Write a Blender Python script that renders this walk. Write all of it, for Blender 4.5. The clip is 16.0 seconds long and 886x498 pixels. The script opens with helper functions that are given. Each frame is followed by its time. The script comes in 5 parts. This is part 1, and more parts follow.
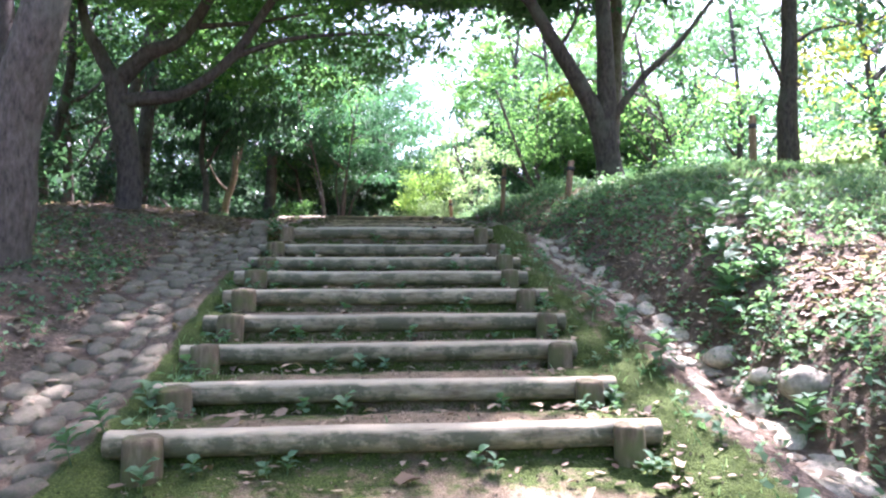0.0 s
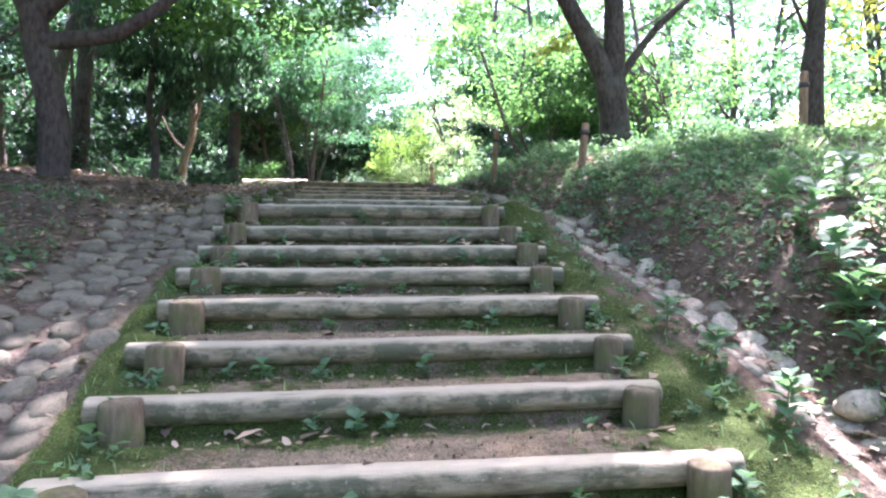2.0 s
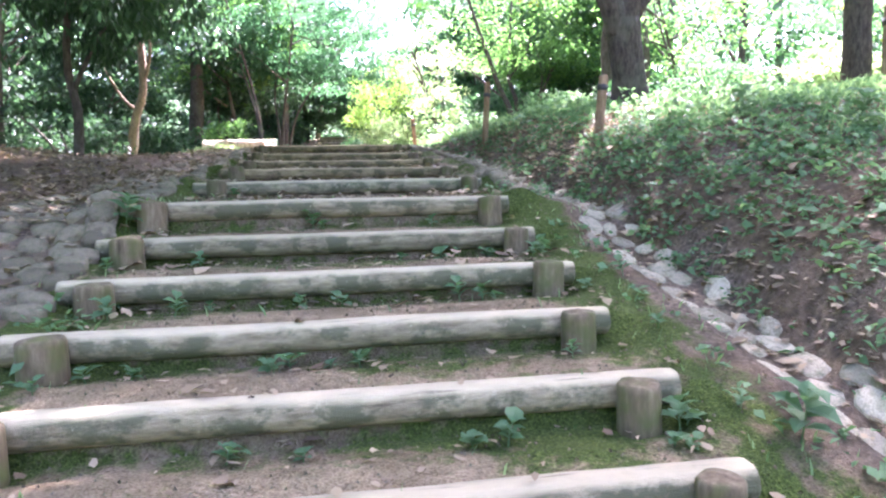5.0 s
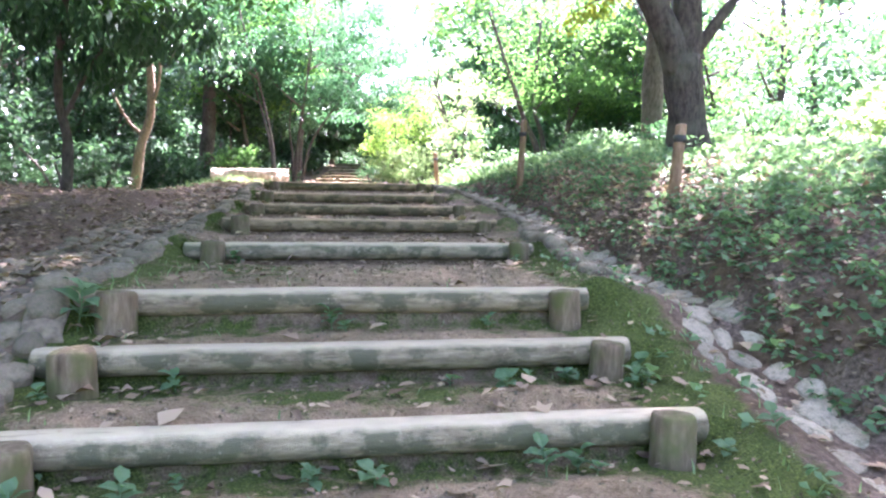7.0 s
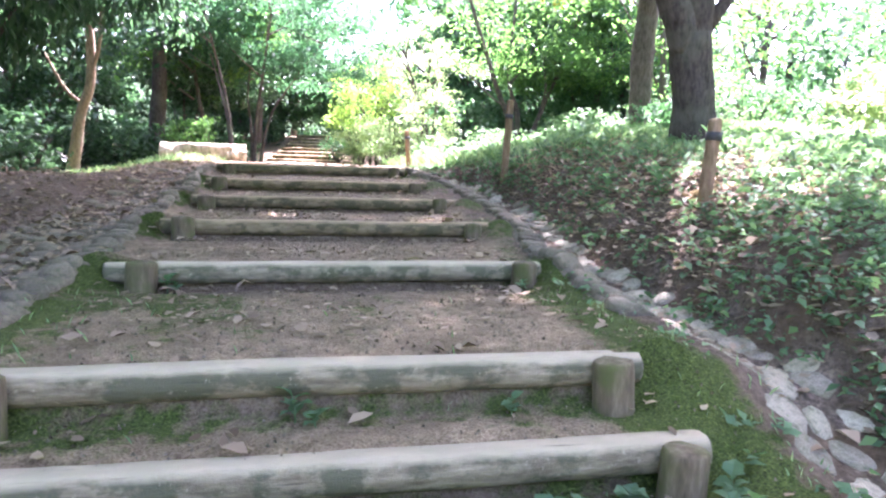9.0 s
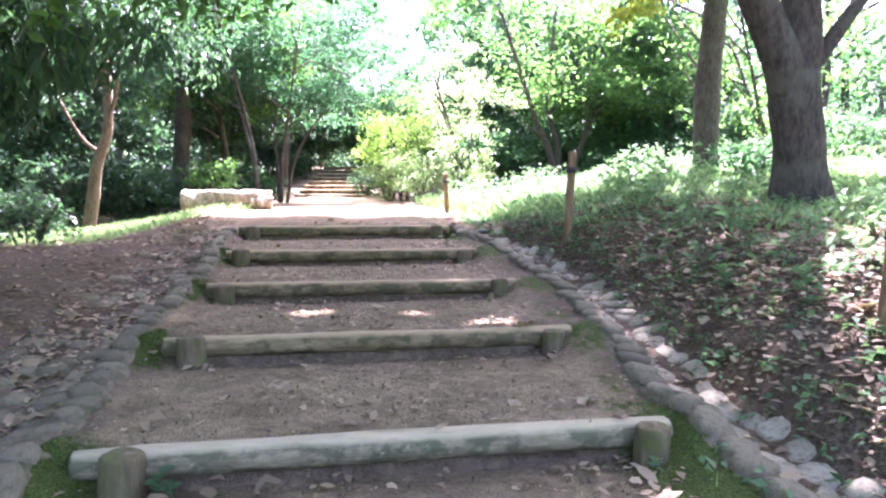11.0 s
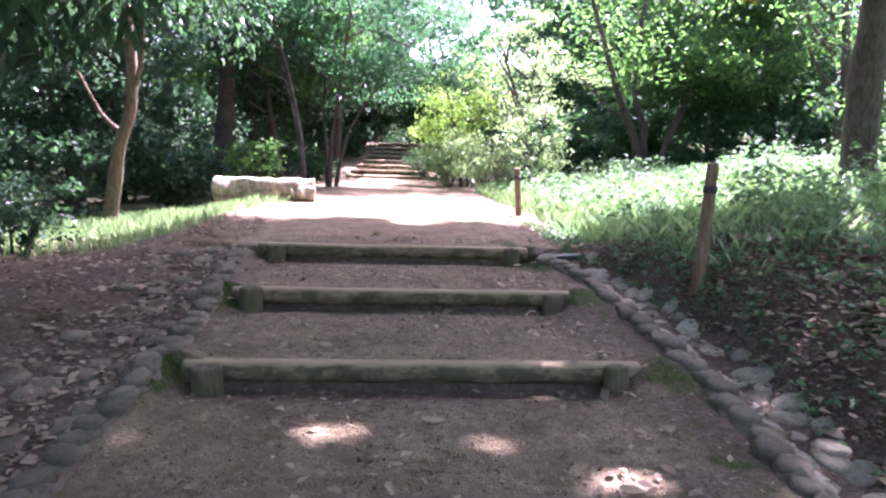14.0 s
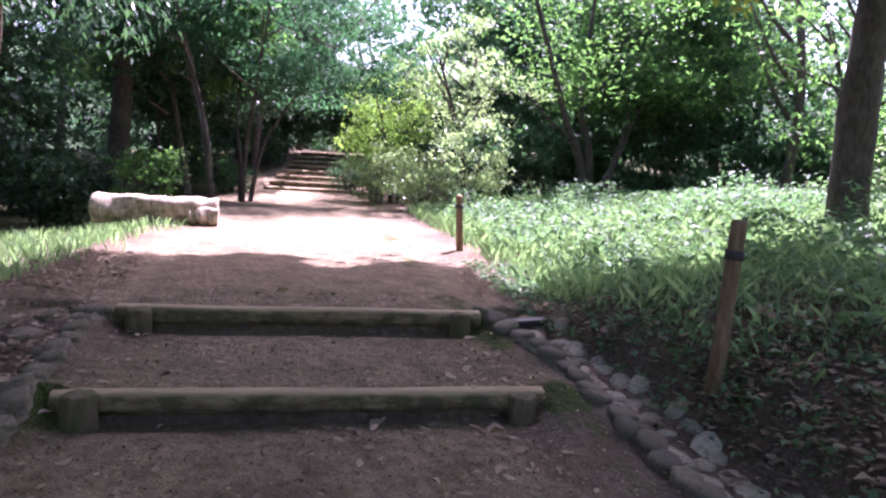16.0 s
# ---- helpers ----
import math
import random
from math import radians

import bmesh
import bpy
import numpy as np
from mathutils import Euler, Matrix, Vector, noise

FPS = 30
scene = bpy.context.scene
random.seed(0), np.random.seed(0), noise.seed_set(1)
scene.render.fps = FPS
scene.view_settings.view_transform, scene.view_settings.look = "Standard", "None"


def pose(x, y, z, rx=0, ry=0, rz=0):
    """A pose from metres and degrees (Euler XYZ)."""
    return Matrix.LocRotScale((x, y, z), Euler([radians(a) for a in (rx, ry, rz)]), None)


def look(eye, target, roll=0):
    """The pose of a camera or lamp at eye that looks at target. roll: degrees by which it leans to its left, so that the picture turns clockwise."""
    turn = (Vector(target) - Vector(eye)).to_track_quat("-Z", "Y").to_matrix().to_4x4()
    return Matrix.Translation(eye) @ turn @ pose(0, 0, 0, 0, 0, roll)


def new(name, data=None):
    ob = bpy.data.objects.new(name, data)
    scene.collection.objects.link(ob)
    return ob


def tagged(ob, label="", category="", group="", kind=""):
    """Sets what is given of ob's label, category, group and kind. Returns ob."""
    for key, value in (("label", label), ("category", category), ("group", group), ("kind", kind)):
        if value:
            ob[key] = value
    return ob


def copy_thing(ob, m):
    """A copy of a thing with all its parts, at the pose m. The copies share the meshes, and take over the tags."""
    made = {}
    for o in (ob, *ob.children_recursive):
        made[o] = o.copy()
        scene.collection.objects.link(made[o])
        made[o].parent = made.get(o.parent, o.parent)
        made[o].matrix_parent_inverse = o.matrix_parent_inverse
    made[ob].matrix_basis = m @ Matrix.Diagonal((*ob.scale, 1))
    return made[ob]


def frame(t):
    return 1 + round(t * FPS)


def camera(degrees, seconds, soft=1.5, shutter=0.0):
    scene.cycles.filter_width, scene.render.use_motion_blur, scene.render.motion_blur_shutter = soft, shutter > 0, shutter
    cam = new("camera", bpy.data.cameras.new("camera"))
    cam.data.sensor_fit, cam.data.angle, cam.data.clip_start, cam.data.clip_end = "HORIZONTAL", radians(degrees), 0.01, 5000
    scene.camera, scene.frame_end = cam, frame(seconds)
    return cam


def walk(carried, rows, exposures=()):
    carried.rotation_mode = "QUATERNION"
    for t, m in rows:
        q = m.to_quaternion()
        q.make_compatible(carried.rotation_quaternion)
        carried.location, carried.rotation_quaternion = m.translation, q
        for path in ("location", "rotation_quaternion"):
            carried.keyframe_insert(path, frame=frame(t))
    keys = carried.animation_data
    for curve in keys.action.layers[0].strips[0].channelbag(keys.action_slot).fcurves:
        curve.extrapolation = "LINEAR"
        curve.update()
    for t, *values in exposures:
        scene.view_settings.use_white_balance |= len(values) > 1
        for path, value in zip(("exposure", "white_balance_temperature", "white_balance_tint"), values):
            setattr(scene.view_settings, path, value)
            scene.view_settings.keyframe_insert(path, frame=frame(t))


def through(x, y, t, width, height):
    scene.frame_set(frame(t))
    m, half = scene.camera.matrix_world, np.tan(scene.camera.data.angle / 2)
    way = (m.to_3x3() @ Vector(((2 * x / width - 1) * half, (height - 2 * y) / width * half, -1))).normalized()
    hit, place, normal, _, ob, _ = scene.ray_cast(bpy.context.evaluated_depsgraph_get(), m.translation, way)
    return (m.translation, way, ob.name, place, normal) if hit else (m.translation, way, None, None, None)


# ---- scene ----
cam = camera(67.4, 16.0, soft=2.3)
PATH = [
    (0, (-0.362, 0.143, 1.433), (-0.169, 2.132, 1.51), -0.1),
    (0.5, (-0.578, 0.545, 1.581), (-0.187, 2.498, 1.757), 3.0),
    (1, (-0.528, 0.837, 1.567), (-0.081, 2.782, 1.695), 2.7),
    (1.5, (-0.414, 1.24, 1.69), (-0.07, 3.21, 1.672), 0.9),
    (2, (-0.524, 1.601, 1.696), (-0.237, 3.58, 1.653), 0.2),
    (2.5, (-0.568, 1.858, 1.846), (-0.295, 3.836, 1.724), -0.2),
    (3, (-0.384, 2.158, 1.848), (-0.016, 4.118, 1.686), -0.8),
    (3.2, (-0.309, 2.292, 1.921), (0.056, 4.251, 1.749), -1.3),
    (5.3, (-0.263, 3.377, 2.108), (0.041, 5.344, 1.912), -0.9),
    (5.5, (-0.269, 3.466, 2.145), (0.012, 5.437, 1.961), -0.9),
    (6, (-0.44, 3.857, 2.167), (-0.207, 5.841, 2.058), 0.1),
    (6.5, (-0.498, 4.09, 2.332), (-0.273, 6.072, 2.198), 1.2),
    (7, (-0.34, 4.439, 2.397), (-0.04, 6.412, 2.272), 0.7),
    (7.5, (-0.307, 4.624, 2.48), (-0.066, 6.601, 2.298), -0.6),
    (8, (-0.453, 4.95, 2.479), (-0.242, 6.927, 2.266), -0.5),
    (8.5, (-0.535, 5.181, 2.656), (-0.296, 7.151, 2.413), 0.8),
    (9, (-0.363, 5.451, 2.659), (0.047, 7.397, 2.445), 1.5),
    (9.5, (-0.277, 5.728, 2.807), (-0.005, 7.694, 2.564), 0.2),
    (10, (-0.39, 6.065, 2.87), (-0.144, 8.039, 2.66), 0.4),
    (10.2, (-0.435, 6.189, 2.951), (-0.137, 8.158, 2.766), 0.9),
    (12.3, (-0.31, 7.466, 3.309), (0.056, 9.426, 3.152), -0.5),
    (12.5, (-0.234, 7.556, 3.323), (0.232, 9.493, 3.157), 0.2),
    (13, (-0.07, 7.977, 3.426), (0.371, 9.92, 3.242), -0.6),
    (13.5, (-0.145, 8.275, 3.489), (-0.001, 10.261, 3.294), -1.1),
    (14, (-0.323, 8.792, 3.613), (-0.152, 10.769, 3.362), 1.8),
    (14.5, (-0.236, 9.045, 3.686), (0.109, 11.0, 3.443), 3.4),
    (15, (-0.108, 9.599, 3.69), (0.108, 11.583, 3.562), 2.1),
    (15.5, (-0.16, 10.14, 3.705), (0.11, 12.116, 3.554), 2.1),
    (16, (-0.211, 10.437, 3.859), (0.177, 12.387, 3.637), 3.4),
]
walk(cam, [(t, look(eye, target, roll)) for t, eye, target, roll in PATH],
     exposures=[(0.0, 3.25, 5650, 39), (1.5, 3.4, 5650, 40), (3.0, 4.0, 5650, 42), (5.5, 4.2, 5750, 44), (10.0, 4.3, 5750, 48), (12.5, 3.7, 5650, 53), (14.5, 3.15, 5600, 56), (16.0, 2.55, 5600, 58)])

# ---- world, sun, exposure ----
SUN = Vector((0.34, 0.50, 1.0)).normalized()
world = bpy.data.worlds.new("sky")
scene.world = world
world.use_nodes = True
wn = world.node_tree
sky = wn.nodes.new("ShaderNodeTexSky")
sky.sky_type = "NISHITA"
sky.sun_disc = False
sky.sun_elevation = math.asin(SUN.z)
sky.sun_rotation = math.atan2(SUN.x, SUN.y)
sky.air_density, sky.dust_density, sky.ozone_density = 1.0, 4.0, 0.6
wn.nodes["Background"].inputs["Strength"].default_value = 0.105
wn.links.new(sky.outputs[0], wn.nodes["Background"].inputs["Color"])
lamp = bpy.data.lights.new("sun", "SUN")
lamp.energy, lamp.angle, lamp.color = 5.0, radians(0.9), (1.0, 0.97, 0.91)
sun = new("sun", lamp)
sun.matrix_world = look(SUN * 60, (0, 0, 0))

# ---- materials ----


def mat(name):
    m = bpy.data.materials.new(name)
    m.use_nodes = True
    nt = m.node_tree
    return m, nt, nt.nodes["Principled BSDF"]


def noise_node(nt, scale, detail=4.0, coord="Object", stretch=None, rough=0.55):
    tc = nt.nodes.new("ShaderNodeNewGeometry" if coord == "Position" else "ShaderNodeTexCoord")
    n = nt.nodes.new("ShaderNodeTexNoise")
    n.inputs["Scale"].default_value = scale
    n.inputs["Detail"].default_value = detail
    n.inputs["Roughness"].default_value = rough
    if stretch:
        mp = nt.nodes.new("ShaderNodeMapping")
        mp.inputs["Scale"].default_value = stretch
        nt.links.new(tc.outputs[coord], mp.inputs["Vector"])
        nt.links.new(mp.outputs[0], n.inputs["Vector"])
    else:
        nt.links.new(tc.outputs[coord], n.inputs["Vector"])
    return n.outputs["Fac"]


def ramp(nt, fac, stops):
    r = nt.nodes.new("ShaderNodeValToRGB")
    e = r.color_ramp.elements
    while len(e) < len(stops):
        e.new(0.5)
    for k, (p, c) in zip(e, stops):
        k.position, k.color = p, (*c, 1)
    nt.links.new(fac, r.inputs["Fac"])
    return r.outputs["Color"]


def mix(nt, fac, a, b, mode="MIX"):
    m = nt.nodes.new("ShaderNodeMix")
    m.data_type, m.blend_type = "RGBA", mode
    for v, s in ((fac, 0), (a, 6), (b, 7)):
        if isinstance(v, (int, float)):
            m.inputs[s].default_value = v
        elif isinstance(v, tuple):
            m.inputs[s].default_value = (*v, 1)
        else:
            nt.links.new(v, m.inputs[s])
    return m.outputs[2]


def maths(nt, op, a, b=0.0, clamp=False):
    m = nt.nodes.new("ShaderNodeMath")
    m.operation, m.use_clamp = op, clamp
    for i, v in enumerate((a, b)):
        if isinstance(v, (int, float)):
            m.inputs[i].default_value = v
        else:
            nt.links.new(v, m.inputs[i])
    return m.outputs[0]


def bump(nt, b, height, strength=0.4, dist=0.02):
    n = nt.nodes.new("ShaderNodeBump")
    n.inputs["Strength"].default_value = strength
    n.inputs["Distance"].default_value = dist
    nt.links.new(height, n.inputs["Height"])
    nt.links.new(n.outputs[0], b.inputs["Normal"])


def attribute(nt, name):
    a = nt.nodes.new("ShaderNodeAttribute")
    a.attribute_name = name
    return a.outputs["Fac"]


def ground_material():
    m, nt, b = mat("earth_and_moss")
    fine = noise_node(nt, 95, 3)
    mid = noise_node(nt, 14, 5)
    big = noise_node(nt, 1.6, 4)
    dirt = ramp(nt, mid, [(0.3, (0.112, 0.078, 0.042)), (0.52, (0.245, 0.181, 0.106)), (0.75, (0.40, 0.312, 0.200))])
    dirt = mix(nt, 0.5, dirt, ramp(nt, fine, [(0.35, (0.095, 0.067, 0.038)), (0.62, (0.41, 0.322, 0.21))]))
    dirt = mix(nt, ramp(nt, noise_node(nt, 3.2, 5), [(0.42, (0, 0, 0)), (0.66, (0.55, 0.55, 0.55))]), dirt, (0.105, 0.076, 0.040))
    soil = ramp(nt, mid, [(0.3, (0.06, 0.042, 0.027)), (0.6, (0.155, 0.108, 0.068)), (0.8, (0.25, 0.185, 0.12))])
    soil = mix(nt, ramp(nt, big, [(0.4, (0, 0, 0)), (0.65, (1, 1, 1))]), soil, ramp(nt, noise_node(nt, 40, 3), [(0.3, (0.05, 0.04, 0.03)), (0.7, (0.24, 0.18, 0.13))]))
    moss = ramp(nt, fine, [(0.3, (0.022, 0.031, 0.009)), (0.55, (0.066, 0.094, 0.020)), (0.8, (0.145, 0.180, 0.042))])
    # trodden earth where the path runs, dark leaf mould off it, darker earth at step feet, moss in broken patches
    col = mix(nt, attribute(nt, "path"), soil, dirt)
    edge = maths(nt, "MULTIPLY", maths(nt, "SUBTRACT", maths(nt, "ADD", attribute(nt, "moss"), maths(nt, "ADD", maths(nt, "MULTIPLY", mid, 0.9), maths(nt, "MULTIPLY", noise_node(nt, 4.5, 6, rough=0.65), 1.0))), 1.42), 4.0, True)
    col = mix(nt, edge, col, moss)
    nt.links.new(col, b.inputs["Base Color"])
    b.inputs["Roughness"].default_value = 0.95
    b.inputs["Specular IOR Level"].default_value = 0.15
    bump(nt, b, maths(nt, "ADD", fine, maths(nt, "MULTIPLY", mid, 2.0)), 1.0, 0.025)
    return m


def log_material(name="weathered_log", tint=(1.0, 1.0, 1.0), dirt=0.0):
    m, nt, b = mat(name)
    grain = noise_node(nt, 17, 8, "Position", stretch=(0.3, 1.3, 1.3), rough=0.68)
    stain = noise_node(nt, 7.5, 6, "Position", stretch=(0.75, 1, 1), rough=0.65)
    fine = noise_node(nt, 160, 2, "Position")
    col = ramp(nt, grain, [(0.28, (0.088, 0.070, 0.042)), (0.5, (0.222, 0.188, 0.118)), (0.72, (0.37, 0.32, 0.21))])
    col = mix(nt, ramp(nt, stain, [(0.47, (0, 0, 0)), (0.56, (0.85, 0.85, 0.85))]), col, (0.082, 0.088, 0.050))
    # upward faces paler in worn patches, the light on the log tops painted in
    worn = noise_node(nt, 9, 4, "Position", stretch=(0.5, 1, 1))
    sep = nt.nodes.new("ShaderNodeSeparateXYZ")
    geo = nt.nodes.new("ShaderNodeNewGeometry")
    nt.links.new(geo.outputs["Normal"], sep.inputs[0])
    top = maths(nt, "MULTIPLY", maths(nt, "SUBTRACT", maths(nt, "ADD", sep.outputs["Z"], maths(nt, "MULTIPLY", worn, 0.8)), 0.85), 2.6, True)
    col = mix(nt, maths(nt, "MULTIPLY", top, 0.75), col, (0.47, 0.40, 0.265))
    crack = noise_node(nt, 34, 5, "Position", stretch=(0.07, 1, 1), rough=0.6)
    split = ramp(nt, crack, [(0.30, (0.55, 0.55, 0.55)), (0.38, (0, 0, 0))])
    col = mix(nt, split, col, (0.045, 0.038, 0.026))
    chip = ramp(nt, noise_node(nt, 26, 4, "Position", rough=0.7), [(0.62, (0, 0, 0)), (0.70, (0.6, 0.6, 0.6))])
    col = mix(nt, chip, col, (0.40, 0.355, 0.24))
    col = mix(nt, 1.0, col, tint, "MULTIPLY")
    info = nt.nodes.new("ShaderNodeObjectInfo")
    tone = maths(nt, "ADD", maths(nt, "MULTIPLY", info.outputs["Random"], 0.3), 0.78)
    hsv = nt.nodes.new("ShaderNodeHueSaturation")
    nt.links.new(tone, hsv.inputs["Value"])
    nt.links.new(col, hsv.inputs["Color"])
    nt.links.new(hsv.outputs[0], b.inputs["Base Color"])
    b.inputs["Roughness"].default_value = 0.88
    b.inputs["Specular IOR Level"].default_value = 0.2
    bump(nt, b, maths(nt, "ADD", maths(nt, "ADD", maths(nt, "MULTIPLY", grain, 1.5), maths(nt, "MULTIPLY", crack, 0.7)), maths(nt, "ADD", stain, maths(nt, "MULTIPLY", fine, 0.5))), 0.6, 0.012)
    return m


def post_material(name="mossy_post", light=1.0, warm=(1.0, 1.0, 1.0), moss=0.75):
    m, nt, b = mat(name)
    grain = noise_node(nt, 20, 7, "Position", stretch=(1.4, 1.4, 0.3), rough=0.65)
    stain = noise_node(nt, 8, 5, "Position")
    col = ramp(nt, grain, [(0.28, (0.11 * light, 0.085 * light, 0.062 * light)), (0.52, (0.23 * light, 0.185 * light, 0.14 * light)), (0.75, (0.38 * light, 0.32 * light, 0.26 * light))])
    col = mix(nt, ramp(nt, stain, [(0.42, (0, 0, 0)), (0.66, (moss, moss, moss))]), col, (0.075, 0.09, 0.035))
    col = mix(nt, 1.0, col, warm, "MULTIPLY")
    nt.links.new(col, b.inputs["Base Color"])
    b.inputs["Roughness"].default_value = 0.9
    b.inputs["Specular IOR Level"].default_value = 0.2
    bump(nt, b, maths(nt, "ADD", maths(nt, "MULTIPLY", grain, 0.6), stain), 0.4, 0.012)
    return m


def stone_material(name, base, moss=0.5):
    m, nt, b = mat(name)
    info = nt.nodes.new("ShaderNodeObjectInfo")
    spots = noise_node(nt, 30, 5)
    blot = noise_node(nt, 5, 4)
    r, g, c = base
    col = ramp(nt, spots, [(0.3, (r * 0.55, g * 0.55, c * 0.52)), (0.55, base), (0.78, (r * 1.35, g * 1.33, c * 1.28))])
    hsv = nt.nodes.new("ShaderNodeHueSaturation")
    nt.links.new(maths(nt, "ADD", maths(nt, "MULTIPLY", info.outputs["Random"], 0.55), 0.7), hsv.inputs["Value"])
    nt.links.new(col, hsv.inputs["Color"])
    col = mix(nt, ramp(nt, blot, [(0.48, (0, 0, 0)), (0.7, (moss, moss, moss))]), hsv.outputs[0], (0.07, 0.085, 0.04))
    nt.links.new(col, b.inputs["Base Color"])
    b.inputs["Roughness"].default_value = 0.9
    b.inputs["Specular IOR Level"].default_value = 0.25
    bump(nt, b, maths(nt, "ADD", spots, blot), 0.6, 0.015)
    return m


def bark_material(name, dark, light):
    m, nt, b = mat(name)
    cracks = noise_node(nt, 15, 8, stretch=(1.5, 1.5, 0.55), rough=0.7)
    blot = noise_node(nt, 2.2, 4)
    col = ramp(nt, cracks, [(0.32, dark), (0.62, light), (0.85, tuple(min(1, v * 1.5) for v in light))])
    col = mix(nt, ramp(nt, blot, [(0.5, (0, 0, 0)), (0.72, (0.5, 0.5, 0.5))]), col, (0.16, 0.165, 0.12))
    nt.links.new(col, b.inputs["Base Color"])
    b.inputs["Roughness"].default_value = 0.92
    b.inputs["Specular IOR Level"].default_value = 0.15
    bump(nt, b, cracks, 0.9, 0.03)
    return m


def leaf_material(name, low, high, through=0.5, gloss=0.45):
    m, nt, b = mat(name)
    geo = nt.nodes.new("ShaderNodeNewGeometry")
    patch = noise_node(nt, 0.7, 3)
    col = ramp(nt, maths(nt, "ADD", maths(nt, "MULTIPLY", geo.outputs["Random Per Island"], 0.55), maths(nt, "MULTIPLY", patch, 0.5)), [(0.2, low), (0.8, high)])
    nt.links.new(col, b.inputs["Base Color"])
    b.inputs["Roughness"].default_value = gloss
    b.inputs["Specular IOR Level"].default_value = 0.22
    tr = nt.nodes.new("ShaderNodeBsdfTranslucent")
    bright = mix(nt, 1.0, col, (1.7, 1.9, 1.25), "MULTIPLY")
    nt.links.new(bright, tr.inputs["Color"])
    mx = nt.nodes.new("ShaderNodeMixShader")
    mx.inputs[0].default_value = through
    nt.links.new(b.outputs[0], mx.inputs[1])
    nt.links.new(tr.outputs[0], mx.inputs[2])
    nt.links.new(mx.outputs[0], nt.nodes["Material Output"].inputs["Surface"])
    return m


def plain(name, colour, rough=0.8):
    m, nt, b = mat(name)
    n = noise_node(nt, 25, 4)
    col = ramp(nt, n, [(0.3, tuple(v * 0.7 for v in colour)), (0.7, tuple(min(1, v * 1.2) for v in colour))])
    nt.links.new(col, b.inputs["Base Color"])
    b.inputs["Roughness"].default_value = rough
    return m


EARTH = ground_material()
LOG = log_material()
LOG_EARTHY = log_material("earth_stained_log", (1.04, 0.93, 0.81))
POST = post_material(light=0.52, warm=(1.05, 1.0, 0.80), moss=0.85)
FENCE = post_material("fence_wood", 0.85, (1.2, 0.95, 0.74), 0.3)
STONE = stone_material("gutter_stone", (0.36, 0.315, 0.225), 0.65)
PAVE = stone_material("paving_stone", (0.175, 0.146, 0.098), 0.65)
CURB = stone_material("mossy_mortar", (0.165, 0.135, 0.09), 0.95)
BENCH = post_material("felled_wood", 2.1)
BARK = bark_material("dark_bark", (0.030, 0.024, 0.020), (0.105, 0.085, 0.070))
BARK_GREY = bark_material("grey_bark", (0.045, 0.036, 0.028), (0.145, 0.118, 0.095))
BARK_TAN = bark_material("tan_bark", (0.08, 0.06, 0.04), (0.22, 0.165, 0.11))
LEAF_A = leaf_material("leaf_spring_green", (0.036, 0.088, 0.028), (0.105, 0.20, 0.058), 0.6, 0.55)
LEAF_B = leaf_material("leaf_green", (0.022, 0.062, 0.030), (0.062, 0.135, 0.062), 0.45, 0.55)
LEAF_C = leaf_material("leaf_dark_glossy", (0.017, 0.044, 0.026), (0.052, 0.105, 0.052), 0.38, 0.4)
LEAF_F = leaf_material("leaf_feathery", (0.018, 0.058, 0.030), (0.048, 0.115, 0.060), 0.5, 0.6)
LEAF_G = leaf_material("leaf_yellow_green", (0.075, 0.135, 0.028), (0.19, 0.28, 0.07), 0.6)
# lit copy of the leaf: sun glare put into a paler colour
LEAF_SUNLIT = leaf_material("leaf_sunlit_pale", (0.10, 0.16, 0.075), (0.27, 0.34, 0.18), 0.45, 0.35)
LEAF_Y = leaf_material("leaf_yellowing", (0.12, 0.16, 0.02), (0.34, 0.32, 0.05), 0.55)
GRASS = leaf_material("grass_blade", (0.085, 0.15, 0.070), (0.23, 0.32, 0.16), 0.45)
HERB = leaf_material("herb_leaf", (0.050, 0.105, 0.052), (0.14, 0.23, 0.115), 0.38, 0.55)
DEAD = leaf_material("dead_leaf", (0.085, 0.056, 0.034), (0.34, 0.26, 0.172), 0.15, 0.7)
ROPE = plain("dark_rope", (0.05, 0.045, 0.04))
RIDGE = leaf_material("distant_foliage", (0.018, 0.045, 0.018), (0.07, 0.125, 0.045), 0.0, 0.9)
PIPE = plain("black_plastic", (0.02, 0.02, 0.022), 0.5)

# ---- helpers for meshes ----


def part(name, bm, material, parent=None, label=""):
    """Links a bmesh as one mesh object, under a thing or a part."""
    me = bpy.data.meshes.new(name)
    bm.to_mesh(me)
    bm.free()
    me.materials.append(material)
    return link(name, me, parent, label)


def link(name, me, parent=None, label=""):
    ob = new(name, me)
    if parent:
        ob.parent = parent
    if label:
        ob["label"] = label
    return ob


def smooth_mesh(me):
    me.polygons.foreach_set("use_smooth", [True] * len(me.polygons))


def quads(name, verts, material):
    """A mesh of loose faces from an (n, corners, 3) array."""
    n, c = len(verts), np.asarray(verts).shape[1]
    me = bpy.data.meshes.new(name)
    me.vertices.add(n * c)
    me.vertices.foreach_set("co", np.asarray(verts, dtype=np.float32).ravel())
    me.loops.add(n * c)
    me.loops.foreach_set("vertex_index", np.arange(n * c, dtype=np.int32))
    me.polygons.add(n)
    me.polygons.foreach_set("loop_start", np.arange(0, n * c, c, dtype=np.int32))
    me.polygons.foreach_set("loop_total", np.full(n, c, dtype=np.int32))
    me.update(calc_edges=True)
    me.materials.append(material)
    return me


def empty(name, m=None):
    ob = new(name)
    ob.empty_display_size = 0.1
    if m is not None:
        ob.matrix_world = m
    return ob


RNG = np.random.default_rng(7)


